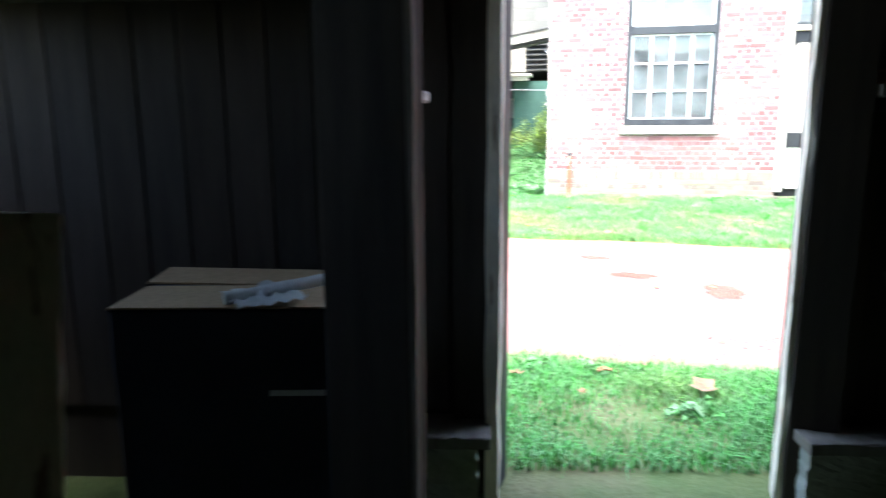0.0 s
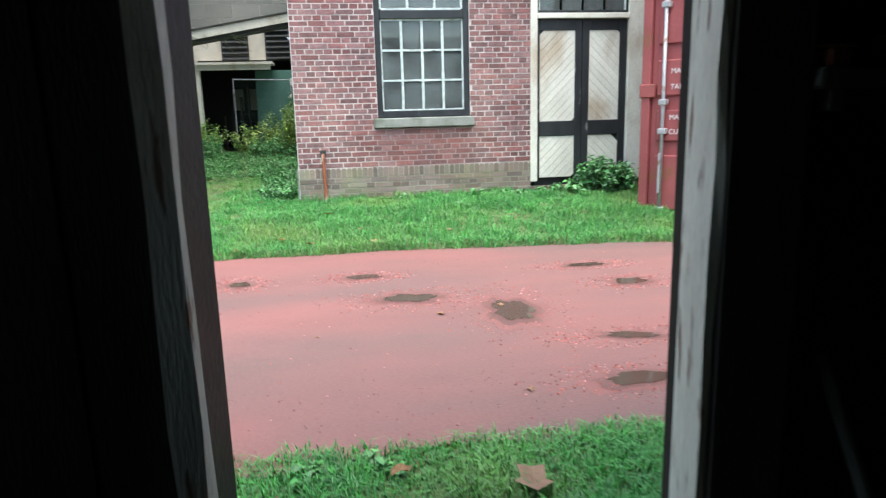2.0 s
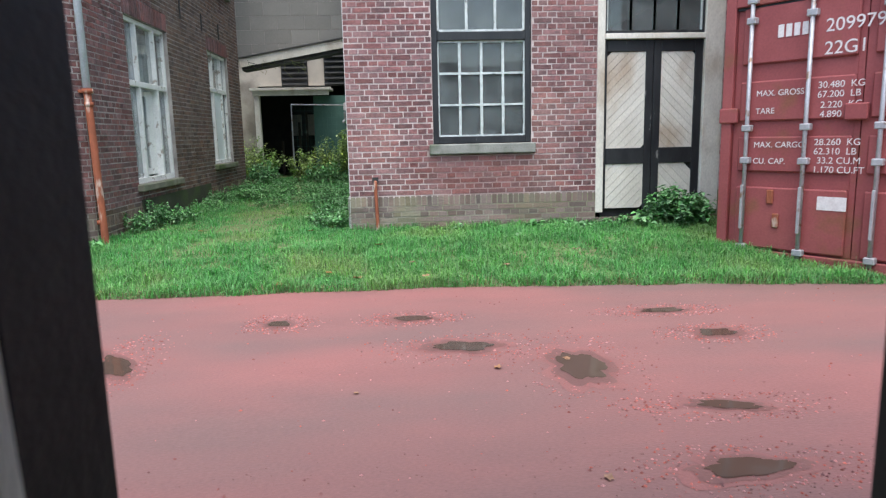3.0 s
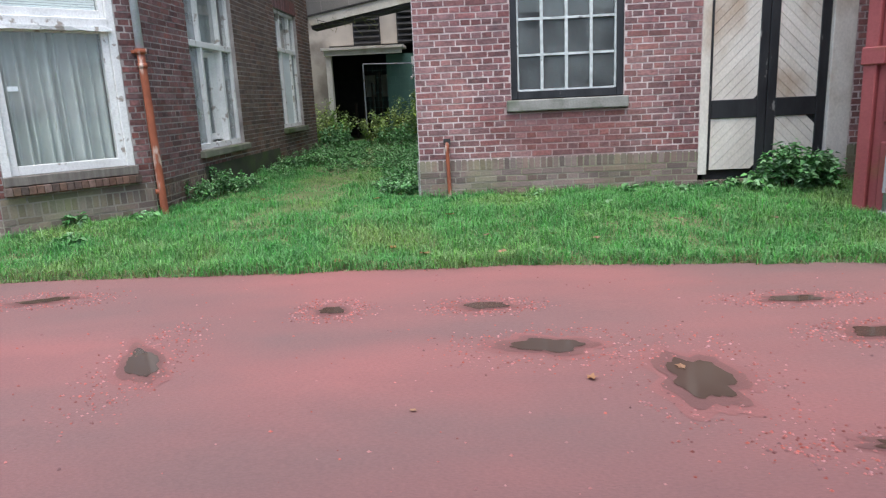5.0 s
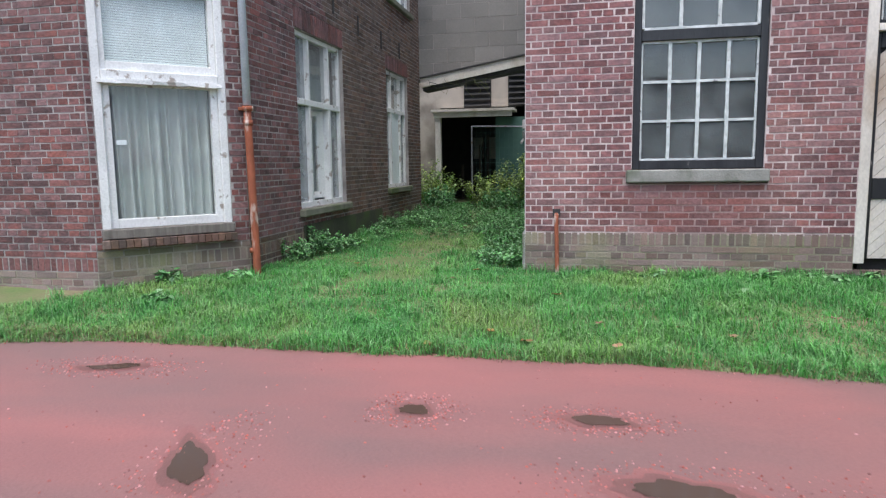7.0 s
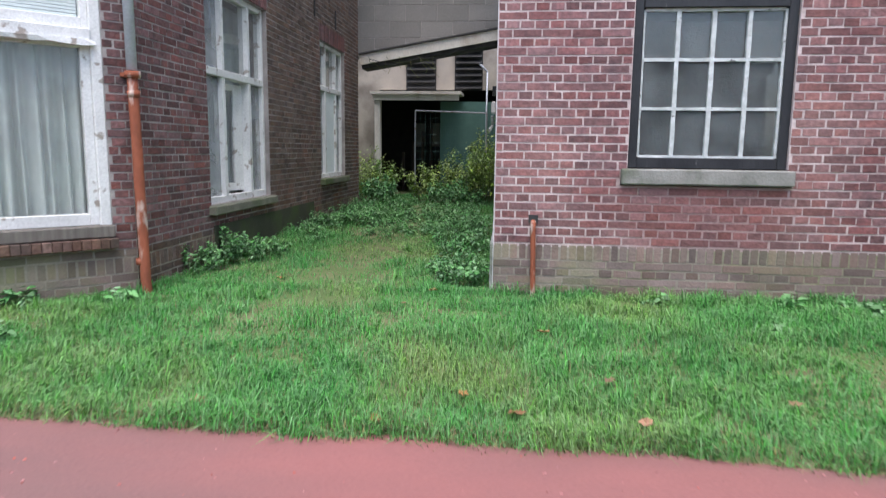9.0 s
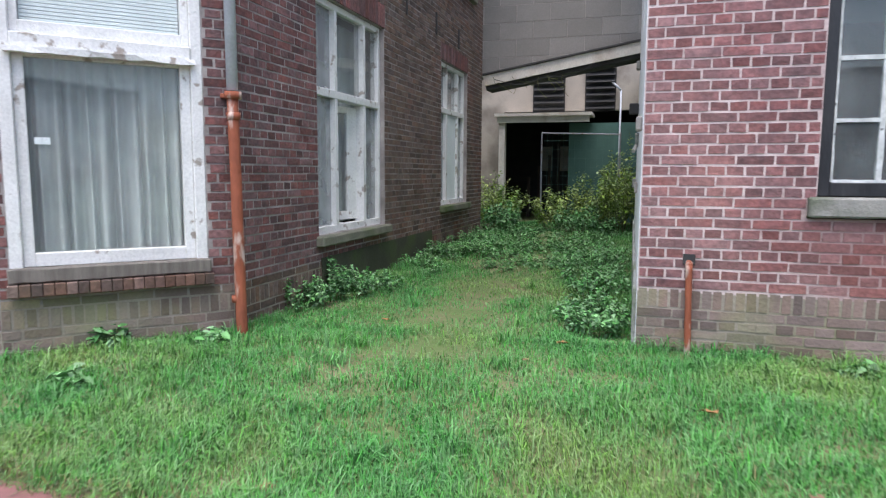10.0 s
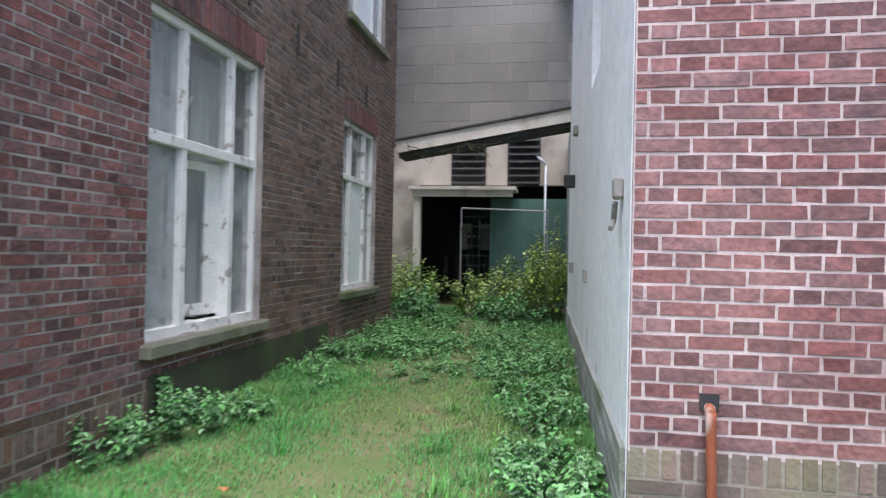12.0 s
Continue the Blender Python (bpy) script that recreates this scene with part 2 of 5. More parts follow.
water.use_nodes = True
wb = water.node_tree.nodes["Principled BSDF"]
wb.inputs["Base Color"].default_value, wb.inputs["Roughness"].default_value = (0.085, 0.055, 0.042, 1), 0.07
wb.inputs["IOR"].default_value = 1.33
M["water"] = water
wet = mat("wet_road", (0.195, 0.088, 0.078), (0.165, 0.078, 0.07), 3, 0.55, 0.4, fine=110, depth=0.005)
M["wet"] = wet
M["damp"] = mat("damp_road", (0.27, 0.11, 0.10), (0.225, 0.10, 0.092), 2, 0.65, 0.4, fine=110, depth=0.005)


# ---- builders ----
def thing(name, m=None, label="", category="", group="", kind=""):
    e = new(name)
    e.empty_display_size = 0.1
    e.matrix_basis = m or Matrix()
    return tagged(e, label, category, group, kind)


def mesh_of(bm, name, material):
    me = bpy.data.meshes.new(name)
    bm.normal_update()
    bm.to_mesh(me)
    bm.free()
    me.materials.append(material)
    return me


def part(name, bm, material, parent, label="", smooth=False):
    ob = new(name, mesh_of(bm, name, material))
    ob.parent = parent
    if smooth:
        ob.data.shade_smooth()
    return tagged(ob, label)


def box(bm, x0, x1, y0, y1, z0, z1, bevel=0.0):
    r = bmesh.ops.create_cube(bm, size=1)
    bmesh.ops.transform(bm, matrix=Matrix.Translation(((x0 + x1) / 2, (y0 + y1) / 2, (z0 + z1) / 2)) @ Matrix.Diagonal((x1 - x0, y1 - y0, z1 - z0, 1)), verts=r["verts"])
    if bevel:
        es = list({e for v in r["verts"] for e in v.link_edges})
        bmesh.ops.bevel(bm, geom=es, offset=bevel, segments=1, affect="EDGES")
    return bm


def boxes(*specs, bevel=0.0):
    bm = bmesh.new()
    for s in specs:
        box(bm, *s, bevel=bevel)
    return bm


def tube(bm, a, b, r, seg=10, r2=None):
    a, b = Vector(a), Vector(b)
    m = Matrix.Translation((a + b) / 2) @ (b - a).to_track_quat("Z", "Y").to_matrix().to_4x4()
    bmesh.ops.create_cone(bm, cap_ends=True, segments=seg, radius1=r, radius2=r if r2 is None else r2, depth=(b - a).length, matrix=m)
    return bm


def worn(bm, amount, step=0.06):
    """Ragged timber: cut the long edges and push the vertices about."""
    bmesh.ops.subdivide_edges(bm, edges=[e for e in bm.edges if e.calc_length() > step * 3], cuts=14, use_grid_fill=True)
    for v in bm.verts:
        v.co += Vector([random.uniform(-amount, amount) for _ in range(3)])
    return bm


def fast_mesh(name, verts, faces, material):
    """A mesh from arrays: faces all of one size."""
    me = bpy.data.meshes.new(name)
    verts, faces = np.asarray(verts, dtype=np.float32), np.asarray(faces, dtype=np.int32)
    k = faces.shape[1]
    me.vertices.add(len(verts))
    me.vertices.foreach_set("co", verts.ravel())
    me.loops.add(faces.size)
    me.loops.foreach_set("vertex_index", faces.ravel())
    me.polygons.add(len(faces))
    me.polygons.foreach_set("loop_start", np.arange(0, faces.size, k, dtype=np.int32))
    me.update(calc_edges=True)
    me.shade_flat()
    me.materials.append(material)
    return me


def brick_corners(u0, u1, z0, z1, proud, back, ch=0.0018):
    """A brick with slightly chipped, uneven corners."""
    def off(v):
        return v + random.uniform(-0.0022, 0.0022)
    return [(u0, back, z0), (u1, back, z0), (u1, back, z1), (u0, back, z1),
            (off(u0 + ch), -proud, off(z0 + ch)), (off(u1 - ch), -proud, off(z0 + ch)), (off(u1 - ch), -proud, off(z1 - ch)), (off(u0 + ch), -proud, off(z1 - ch))]


BRICK_FACES = [(4, 5, 6, 7), (0, 1, 5, 4), (1, 2, 6, 5), (2, 3, 7, 6), (3, 0, 4, 7)]
UNIT, COURSE, JOINT = 0.102, 0.0605, 0.0095


def brick_rects(length, z0, z1, openings, soldiers=()):
    """Cross bond: header and stretcher courses by turns, cut back at the openings; soldier courses at the heights given."""
    out, z, k = [], z0, 0
    while z < z1 - 0.02:
        upright = any(abs(z - s) < COURSE / 2 for s in soldiers)
        h = 0.118 if upright else COURSE
        step = COURSE if upright else (UNIT if k % 2 else 2 * UNIT)
        u = -(0 if upright else (0.5 * UNIT if k % 2 else (UNIT if k % 4 == 0 else 0)))
        while u < length:
            spans = [(max(u, 0), min(u + step, length))]
            for a, b, c, d in openings:
                if z + h * 0.6 > c and z + h * 0.4 < d:
                    spans = [s for p, q in spans for s in ((p, min(q, a)), (max(p, b), q)) if s[1] - s[0] > 0.02]
            out += [(p + JOINT / 2, q - JOINT / 2, z + JOINT / 2, z + h - JOINT / 2) for p, q in spans if q - p > 0.025]
            u += step
        z += h
        k += 1
    return out


def slab(bm, length, z0, z1, openings, y0, y1):
    """A wall body with real openings: one closed skin."""
    us = sorted({0, length, *[v for o in openings for v in o[:2] if 0 < v < length]})
    zs = sorted({z0, z1, *[v for o in openings for v in o[2:] if z0 < v < z1]})
    full = {(i, k) for i in range(len(us) - 1) for k in range(len(zs) - 1)
            if not any(o[0] < (us[i] + us[i + 1]) / 2 < o[1] and o[2] < (zs[k] + zs[k + 1]) / 2 < o[3] for o in openings)}
    made = {}

    def vert(i, k, y):
        if (i, k, y) not in made:
            made[i, k, y] = bm.verts.new((us[i], y, zs[k]))
        return made[i, k, y]

    for i, k in full:
        bm.faces.new((vert(i, k, y0), vert(i + 1, k, y0), vert(i + 1, k + 1, y0), vert(i, k + 1, y0)))
        bm.faces.new((vert(i, k, y1), vert(i, k + 1, y1), vert(i + 1, k + 1, y1), vert(i + 1, k, y1)))
        for beside, p, q in (((i - 1, k), (i, k), (i, k + 1)), ((i + 1, k), (i + 1, k + 1), (i + 1, k)), ((i, k - 1), (i + 1, k), (i, k)), ((i, k + 1), (i, k + 1), (i + 1, k + 1))):
            if beside not in full:
                bm.faces.new((vert(*p, y0), vert(*q, y0), vert(*q, y1), vert(*p, y1)))
    bmesh.ops.recalc_face_normals(bm, faces=bm.faces[:])
    return bm


def brick_wall(parent, length, z0, z1, openings, brick, mortar, soldiers=(), near=None, plinth=None, depth=0.26, other=None):
    """A wall in its own frame: a backing with real openings, and bricks proud of the joints.
    near: a stretch (u0, u1, z0, z1) whose whole bricks are parts of their own."""
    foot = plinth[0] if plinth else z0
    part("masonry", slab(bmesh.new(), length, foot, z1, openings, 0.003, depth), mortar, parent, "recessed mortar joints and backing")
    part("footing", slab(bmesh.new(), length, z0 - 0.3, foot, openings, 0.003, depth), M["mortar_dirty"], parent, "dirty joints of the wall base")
    rects = brick_rects(length, z0, z1, openings, soldiers)
    shared, count, groups = {}, 0, {}
    for r in rects:
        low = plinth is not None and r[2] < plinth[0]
        w, h = round(r[1] - r[0], 3), round(r[3] - r[2], 3)
        if near and count < 300 and near[0] < r[0] and r[1] < near[1] and near[2] < r[2] and r[3] < near[3]:
            key = (w, h, low, random.randrange(6))
            if key not in shared:
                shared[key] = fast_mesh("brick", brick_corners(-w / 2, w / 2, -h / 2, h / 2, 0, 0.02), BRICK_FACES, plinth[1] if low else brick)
            ob = new("brick", shared[key])
            ob.parent = parent
            ob.location = ((r[0] + r[1]) / 2, random.uniform(-0.002, 0.002), (r[2] + r[3]) / 2)
            ob.rotation_euler = (0, random.uniform(-0.008, 0.008), 0)
            count += 1
        else:
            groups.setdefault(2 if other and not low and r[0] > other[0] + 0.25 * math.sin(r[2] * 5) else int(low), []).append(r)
    for low, rs in groups.items():
        vs, fs = [], []
        for r in rs:
            j = [random.uniform(-0.003, 0.003) for _ in range(4)]
            fs += [tuple(i + len(vs) for i in f) for f in BRICK_FACES]
            vs += brick_corners(r[0] + j[0], r[1] + j[1], r[2] + j[2] * 0.6, r[3] + j[3] * 0.6, random.uniform(-0.002, 0.003), 0.02)
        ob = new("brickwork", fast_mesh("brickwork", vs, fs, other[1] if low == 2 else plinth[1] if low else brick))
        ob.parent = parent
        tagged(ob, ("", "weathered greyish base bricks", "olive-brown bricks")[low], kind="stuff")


def ground_height(x, y):
    far = road_far(x)
    if y > far:
        t = min((y - far) / 1.5, 1.0)
        return 0.03 + 0.14 * t * t * (3 - 2 * t) + 0.012 * max(0.0, min(y, 16) - 9)
    near = road_near(x)
    if y < near:
        return 0.025 * min((near - y) / 0.3, 1.0)
    return 0.0


def road_far(x):
    return 6.95 - 0.25 * max(0.0, -3.2 - x) ** 1.3 - 0.085 * max(0.0, x - 0.3) ** 1.3


def road_near(x):
    return 3.46 + 0.01 * x

# ---- ground, road ----
def sheet(xs, ys, zf):
    vs = [(x, y, zf(x, y)) for y in ys for x in xs]
    n = len(xs)
    fs = [(j * n + i, j * n + i + 1, (j + 1) * n + i + 1, (j + 1) * n + i) for j in range(len(ys) - 1) for i in range(n - 1)]
    return vs, fs


def bumpy(x, y):
    return ground_height(x, y) + (0.02 * noise.noise(Vector((x * 2.3, y * 2.3, 0))) if road_far(x) < y < 20 else 0.0)


gx = [-400, -120, -40, -16] + [-9 + 0.2 * i for i in range(91)] + [16, 40, 120, 400]
gy = [-400, -120, -40, -12] + [-4 + 0.5 * i for i in range(12)] + [2 + 0.15 * i for i in range(101)] + [20, 30, 60, 150, 400]
ground = new("ground", fast_mesh("ground", *sheet(gx, gy, lambda x, y: bumpy(x, y) - 0.012), M["soil"]))
ground.data.shade_smooth()
tagged(ground, "mossy soil under short wet grass", "ground", kind="structure")
vs, fs = [], []
for i in range(401):
    x = -20 + 0.1 * i
    a = road_near(x) + 0.09 * noise.noise(Vector((x * 1.7, 0, 0))) + 0.04 * noise.noise(Vector((x * 7, 0, 3)))
    b = road_far(x) + 0.07 * noise.noise(Vector((x * 1.9, 5, 0))) + 0.04 * noise.noise(Vector((x * 8, 5, 3)))
    for k in range(25):
        y = a + (b - a) * k / 24
        z = 0.006 + 0.008 * noise.noise(Vector((x * 0.8, y * 2.2, 9))) if 0 < k < 24 else -0.01
        vs.append((x, y, z + 0.012))
fs = [(i * 25 + k, (i + 1) * 25 + k, (i + 1) * 25 + k + 1, i * 25 + k + 1) for i in range(400) for k in range(24)]
road = new("road", fast_mesh("road", vs, fs, M["road"]))
road.data.shade_smooth()
tagged(road, "wet red gravel road with puddles and tyre marks", "road", kind="structure")


def road_z(x, y):
    return 0.018 + 0.008 * noise.noise(Vector((x * 0.8, y * 2.2, 9)))


def blob(bm, cx, cy, rx, ry, z, seed, turn=0.0, rough=0.35, n=56):
    pts = []
    for i in range(n):
        a = 2 * math.pi * i / n
        r = 1 + rough * noise.noise(Vector((math.cos(a) * 1.6 + seed, math.sin(a) * 1.6, seed * 3.1))) + 0.14 * noise.noise(Vector((math.cos(a) * 5, math.sin(a) * 5, seed)))
        px, py = rx * r * math.cos(a), ry * r * math.sin(a)
        pts.append(bm.verts.new((cx + px * math.cos(turn) - py * math.sin(turn), cy + px * math.sin(turn) + py * math.cos(turn), z)))
    c = bm.verts.new((cx, cy, z))
    for i in range(n):
        bm.faces.new((c, pts[i], pts[(i + 1) % n]))
    return bm


PUDDLES = [(-0.796, 6.003, 0.102, 0.093, 0), (0.066, 5.995, 0.149, 0.074, 0), (-1.521, 5.288, 0.093, 0.251, 0.5), (0.342, 5.367, 0.223, 0.121, 0),
           (0.903, 4.981, 0.158, 0.26, 0.1), (1.705, 5.962, 0.186, 0.065, 0), (-2.698, 6.378, 0.205, 0.084, 0.3), (1.199, 3.882, 0.205, 0.084, 0),
           (1.388, 4.411, 0.186, 0.065, -0.2), (1.826, 5.425, 0.149, 0.084, 0)]
for k, (x, y, rx, ry, turn) in enumerate(PUDDLES):
    z = road_z(x, y) + 0.006
    p = thing("puddle", Matrix.Translation((x, y, z)), "shallow muddy rain puddle lying on red gravel", "puddle", "puddles on the road")
    for name, k1, dz, mt, wob in (("damp_rim", 1.3, -0.0045, "damp", 0.6), ("wet_rim", 1.02, -0.003, "wet", 0.55), ("water", 0.72, -0.0015, "water", 0.5)):
        bm = blob(bmesh.new(), 0, 0, rx * k1, ry * k1, 0, k + 20.5, turn, wob)
        for v in bm.verts:
            v.co.z = road_z(x + v.co.x, y + v.co.y) + 0.006 + dz - z + (0.0 if name != "water" else 0.001)
        part(name, bm, M[mt], p)

rng = np.random.default_rng(4)


def stones(n, place, size):
    vs, fs = [], []
    base = np.array([(1, 0, 0), (-1, 0, 0), (0, 1, 0), (0, -1, 0), (0, 0, 0.7), (0, 0, -0.7)])
    tri = np.array([(0, 2, 4), (2, 1, 4), (1, 3, 4), (3, 0, 4), (2, 0, 5), (1, 2, 5), (3, 1, 5), (0, 3, 5)])
    for i in range(n):
        x, y = place()
        s = size * rng.uniform(0.4, 1.3)
        vs.append(base * s * rng.uniform(0.6, 1.3, (6, 3)) + (x, y, road_z(x, y) + s * 0.25))
        fs.append(tri + 6 * i)
    return np.concatenate(vs), np.concatenate(fs)


def by_puddle():
    if rng.random() < 0.15:
        x = rng.uniform(-4, 4)
        return x, rng.uniform(road_near(x) + 0.05, road_far(x) - 0.02)
    p = PUDDLES[rng.integers(len(PUDDLES))]
    a, r = rng.uniform(0, 6.3), rng.normal(1.35, 0.35)
    return p[0] + math.cos(a) * p[2] * r * 1.3, p[1] + math.sin(a) * p[3] * r * 1.3


tagged(new("gravel", fast_mesh("gravel", *stones(5200, by_puddle, 0.0065), M["gravel"])), "loose crushed red brick gravel on the road", "gravel", kind="stuff")


def in_tracks():
    x = rng.uniform(-2.5, 2.6)
    return x, 4.0 + 0.01 * x + rng.normal(0, 0.07) - (0.3 if rng.random() < 0.4 else 0)


tagged(new("tyre_clods", fast_mesh("tyre_clods", *stones(420, in_tracks, 0.004), M["wet"])), "small muddy clods along a tyre track", "mud", kind="stuff")


# ---- grass ----
def blades(n, place, tall, material, name, label, width=0.0045):
    vs, fs = np.zeros((n, 5, 3)), np.zeros((n, 3, 3), dtype=np.int32)
    for i in range(n):
        x, y, k = place()
        h, a, lean, w = tall * k * rng.uniform(0.4, 1.15), rng.uniform(0, 6.283), rng.uniform(0.15, 1.5), width * rng.uniform(0.7, 1.4)
        z = bumpy(x, y) - 0.014
        dx, dy, sx, sy = math.cos(a), math.sin(a), -math.sin(a) * w / 2, math.cos(a) * w / 2
        mx, my, mz = x + dx * h * lean * 0.3, y + dy * h * lean * 0.3, z + h * 0.6
        vs[i] = ((x - sx, y - sy, z), (x + sx, y + sy, z), (mx - sx * 0.8, my - sy * 0.8, mz), (mx + sx * 0.8, my + sy * 0.8, mz),
                 (x + dx * h * lean, y + dy * h * lean, z + h * max(1.05 - 0.45 * lean, 0.35)))
    base = np.arange(n)[:, None, None] * 5
    fs = base + np.array([(0, 1, 3), (0, 3, 2), (2, 3, 4)])[None]
    return tagged(new(name, fast_mesh(name, vs.reshape(-1, 3), fs.reshape(-1, 3), material)), label, "grass", kind="stuff")


def patch(x, y, s=0.9):
    return noise.noise(Vector((x * s, y * s, 2.0)))


def in_verge():
    while True:
        x, y = rng.uniform(-7.2, 4.2), rng.uniform(6.25, 9.2)
        if y < road_far(x) - 0.05 + 0.06 * noise.noise(Vector((x * 6, 1, 1))):
            continue
        if x < -4.0 and y > 7.92 or x < -3.1 and y > 7.9 + (x + 4.0) * 1.055:
            continue
        worn_path = math.exp(-((x + 1.75) / 0.65) ** 2) * min(max((y - 7.9) / 0.8, 0), 1)
        if rng.random() < 0.75 * worn_path + 0.25 * max(patch(x, y, 2.0), 0):
            continue
        return x, y, max(0.8 + 0.5 * patch(x, y) + 0.7 * patch(x, y, 3.7), 0.3) * (1 - 0.4 * worn_path) * (1.25 if y > 9.0 or y < road_far(x) + 0.1 else 1)


def in_alley():
    while True:
        y = rng.uniform(9.1, 18.2)
        lo, hi = -3.08, -0.54 - (y - 9.19) * 0.02
        x = rng.uniform(lo, hi)
        mid = math.exp(-((x + 1.85) / 0.5) ** 2)
        if rng.random() < 0.78 * mid + 0.25 * max(patch(x, y, 2.0), 0) or (y > 12 and rng.random() < 0.4):
            continue
        return x, y, max(0.75 + 0.5 * patch(x, y) + 0.6 * patch(x, y, 3.7), 0.3) * (1 - 0.35 * mid)


def at_barn():
    while True:
        x = rng.uniform(-1.8, 2.2)
        y = rng.uniform(2.33 + 0.166 * (x + 0.28), road_near(x) + 0.06 + 0.06 * noise.noise(Vector((x * 6, 3, 1))))
        bare = math.exp(-((x - 0.15) / 0.28) ** 2 - ((y - 2.82) / 0.28) ** 2)
        if y < 2.37 + 0.166 * (x + 0.28) or rng.random() < 0.85 * bare:
            continue
        return x, y, max(0.9 + 0.5 * patch(x, y) + 0.6 * patch(x, y, 4.0), 0.3) * (1 - 0.5 * bare)


blades(130000, in_verge, 0.085, M["grass"], "verge_grass", "lush wet green grass verge beside the red road")
blades(60000, in_alley, 0.075, M["grass"], "alley_grass", "short trampled grass growing between the two buildings", 0.005)
blades(34000, at_barn, 0.085, M["grass"], "threshold_grass", "bright grass tuft strip outside the barn doorway", 0.0045)

TUFTS = [in_verge()[:2] for _ in range(260)] + [in_alley()[:2] for _ in range(60)]


def in_tufts():
    x, y = TUFTS[rng.integers(len(TUFTS))]
    return x + rng.normal(0, 0.035), y + rng.normal(0, 0.035), 1.0


blades(14000, in_tufts, 0.13, M["grass"], "grass_tufts", "taller lush tufts standing in the grass", 0.0055)


def at_edge():
    if rng.random() < 0.12:
        return rng.normal(-3.7, 0.22), rng.normal(6.95, 0.07), 1.2
    x = rng.uniform(-6, 4.2)
    if rng.random() < 0.3:
        return x, road_near(x) + rng.normal(0.0, 0.05), 0.7
    return x, road_far(x) + rng.normal(0.01, 0.055) + 0.07 * noise.noise(Vector((x * 1.9, 5, 0))), 0.8


def in_thatch():
    x, y, k = in_alley() if rng.random() < 0.4 else in_verge()
    return x, y, k * 0.9


blades(9000, at_edge, 0.07, M["straw"], "dead_grass", "brown dead grass fringe along the road edge", 0.004)
blades(9000, in_thatch, 0.08, M["straw"], "dry_grass", "scattered dry blades among the green grass", 0.004)


# ---- right-hand workshop ----
shop = thing("brick_workshop", pose(-0.53, 9.19, 0), "old red brick workshop with black sash window and plank double door", "building")
WIN, DOOR = (0.935, 2.02, 1.10, 2.86), (2.75, 4.17, 0.22, 2.80)
wall_n = thing("front_wall")
wall_n.parent = shop
tagged(wall_n, "red brick front wall with pale raised joints")
front_open = [WIN, DOOR, (0.74, 2.27, 2.90, 3.04), (2.56, 4.20, 2.80, 2.97), (0.89, 2.06, 0.975, 1.10)]
part("lintel", boxes((0.745, 2.265, -0.012, 0.2, 2.905, 3.035), bevel=0.006), M["lintel"], wall_n, "pale concrete window lintel")
part("lintel", boxes((2.565, 4.195, -0.010, 0.2, 2.815, 2.965), bevel=0.006), M["lintel"], wall_n, "pale concrete door lintel")
part("window_sill", worn(boxes((0.89, 2.06, -0.055, 0.12, 0.985, 1.095), bevel=0.01), 0.002), M["concrete"], wall_n, "rough grey stone window sill")

side = thing("side_wall", pose(-0.12, 6.65, 0, 0, 0, -89))
side.parent = shop
tagged(side, "white limewashed side wall with grey base band")
SL = 6.615
bm = slab(bmesh.new(), SL, 0.0, 5.2, [(4.2, 5.0, 2.45, 3.3)], 0.0, 0.25)
part("limewash", bm, M["plaster_white"], side)
part("base_band", worn(boxes((0, SL - 0.002, -0.02, 0.0, 0.0, 0.52)), 0.004), M["plaster_grey"], side, "damp grey cement base band")
# dark sheet across the opening, coloured for the shade inside
part("niche_back", boxes((4.15, 5.05, 0.2, 0.24, 2.4, 3.35)), M["roof"], side, "dark sheet standing in for the shade in the high opening")
for u, z, w, h, d, mt in ((6.35, 1.53, 0.10, 0.09, 0.04, "lintel"), (4.1, 1.09, 0.10, 0.11, 0.03, "lintel"), (1.75, 1.10, 0.09, 0.12, 0.05, "concrete"), (1.7, 2.05, 0.10, 0.14, 0.12, "black_slat_and_shade"), (2.2, 2.52, 0.12, 0.1, 0.05, "concrete")):
    part("wall_fitting", boxes((u - w / 2, u + w / 2, -d, 0.0, z - h / 2, z + h / 2), bevel=0.01), M[mt], side, "small weathered junction box")
bm = tube(bmesh.new(), (6.35, -0.03, 1.47), (6.30, -0.03, 1.40), 0.012)
tube(bm, (6.30, -0.03, 1.40), (6.39, -0.05, 1.36), 0.012)
part("bent_conduit", bm, M["concrete"], side)
part("rear_wall", boxes((0.16, 5.2, 6.4, 6.65, -0.2, 5.0)), M["brick_red"], shop)
part("end_wall", boxes((4.95, 5.2, 0.27, 6.4, -0.2, 5.0)), M["brick_red"], shop)
part("interior_floor", boxes((0.27, 4.9, 0.3, 6.35, 0.0, 0.15)), M["room"], shop)
part("upper_floor", boxes((0.27, 4.9, 0.27, 6.35, 3.25, 3.35)), M["room"], shop)
bm = bmesh.new()
prof = [(-0.25, -0.3, 4.95), (5.4, -0.3, 4.95), (5.4, 3.3, 6.6), (-0.3, 3.3, 6.6), (-0.35, 6.9, 4.95), (5.4, 6.9, 4.95)]
pv = [bm.verts.new(p) for p in prof]
bm.faces.new((pv[0], pv[1], pv[2], pv[3]))
bm.faces.new((pv[3], pv[2], pv[5], pv[4]))
bm.faces.new((pv[0], pv[3], pv[4]))
bm.faces.new((pv[1], pv[5], pv[2]))
bmesh.ops.solidify(bm, geom=bm.faces[:], thickness=0.08)
part("roof", bm, M["roof"], shop, "dark tiled roof")


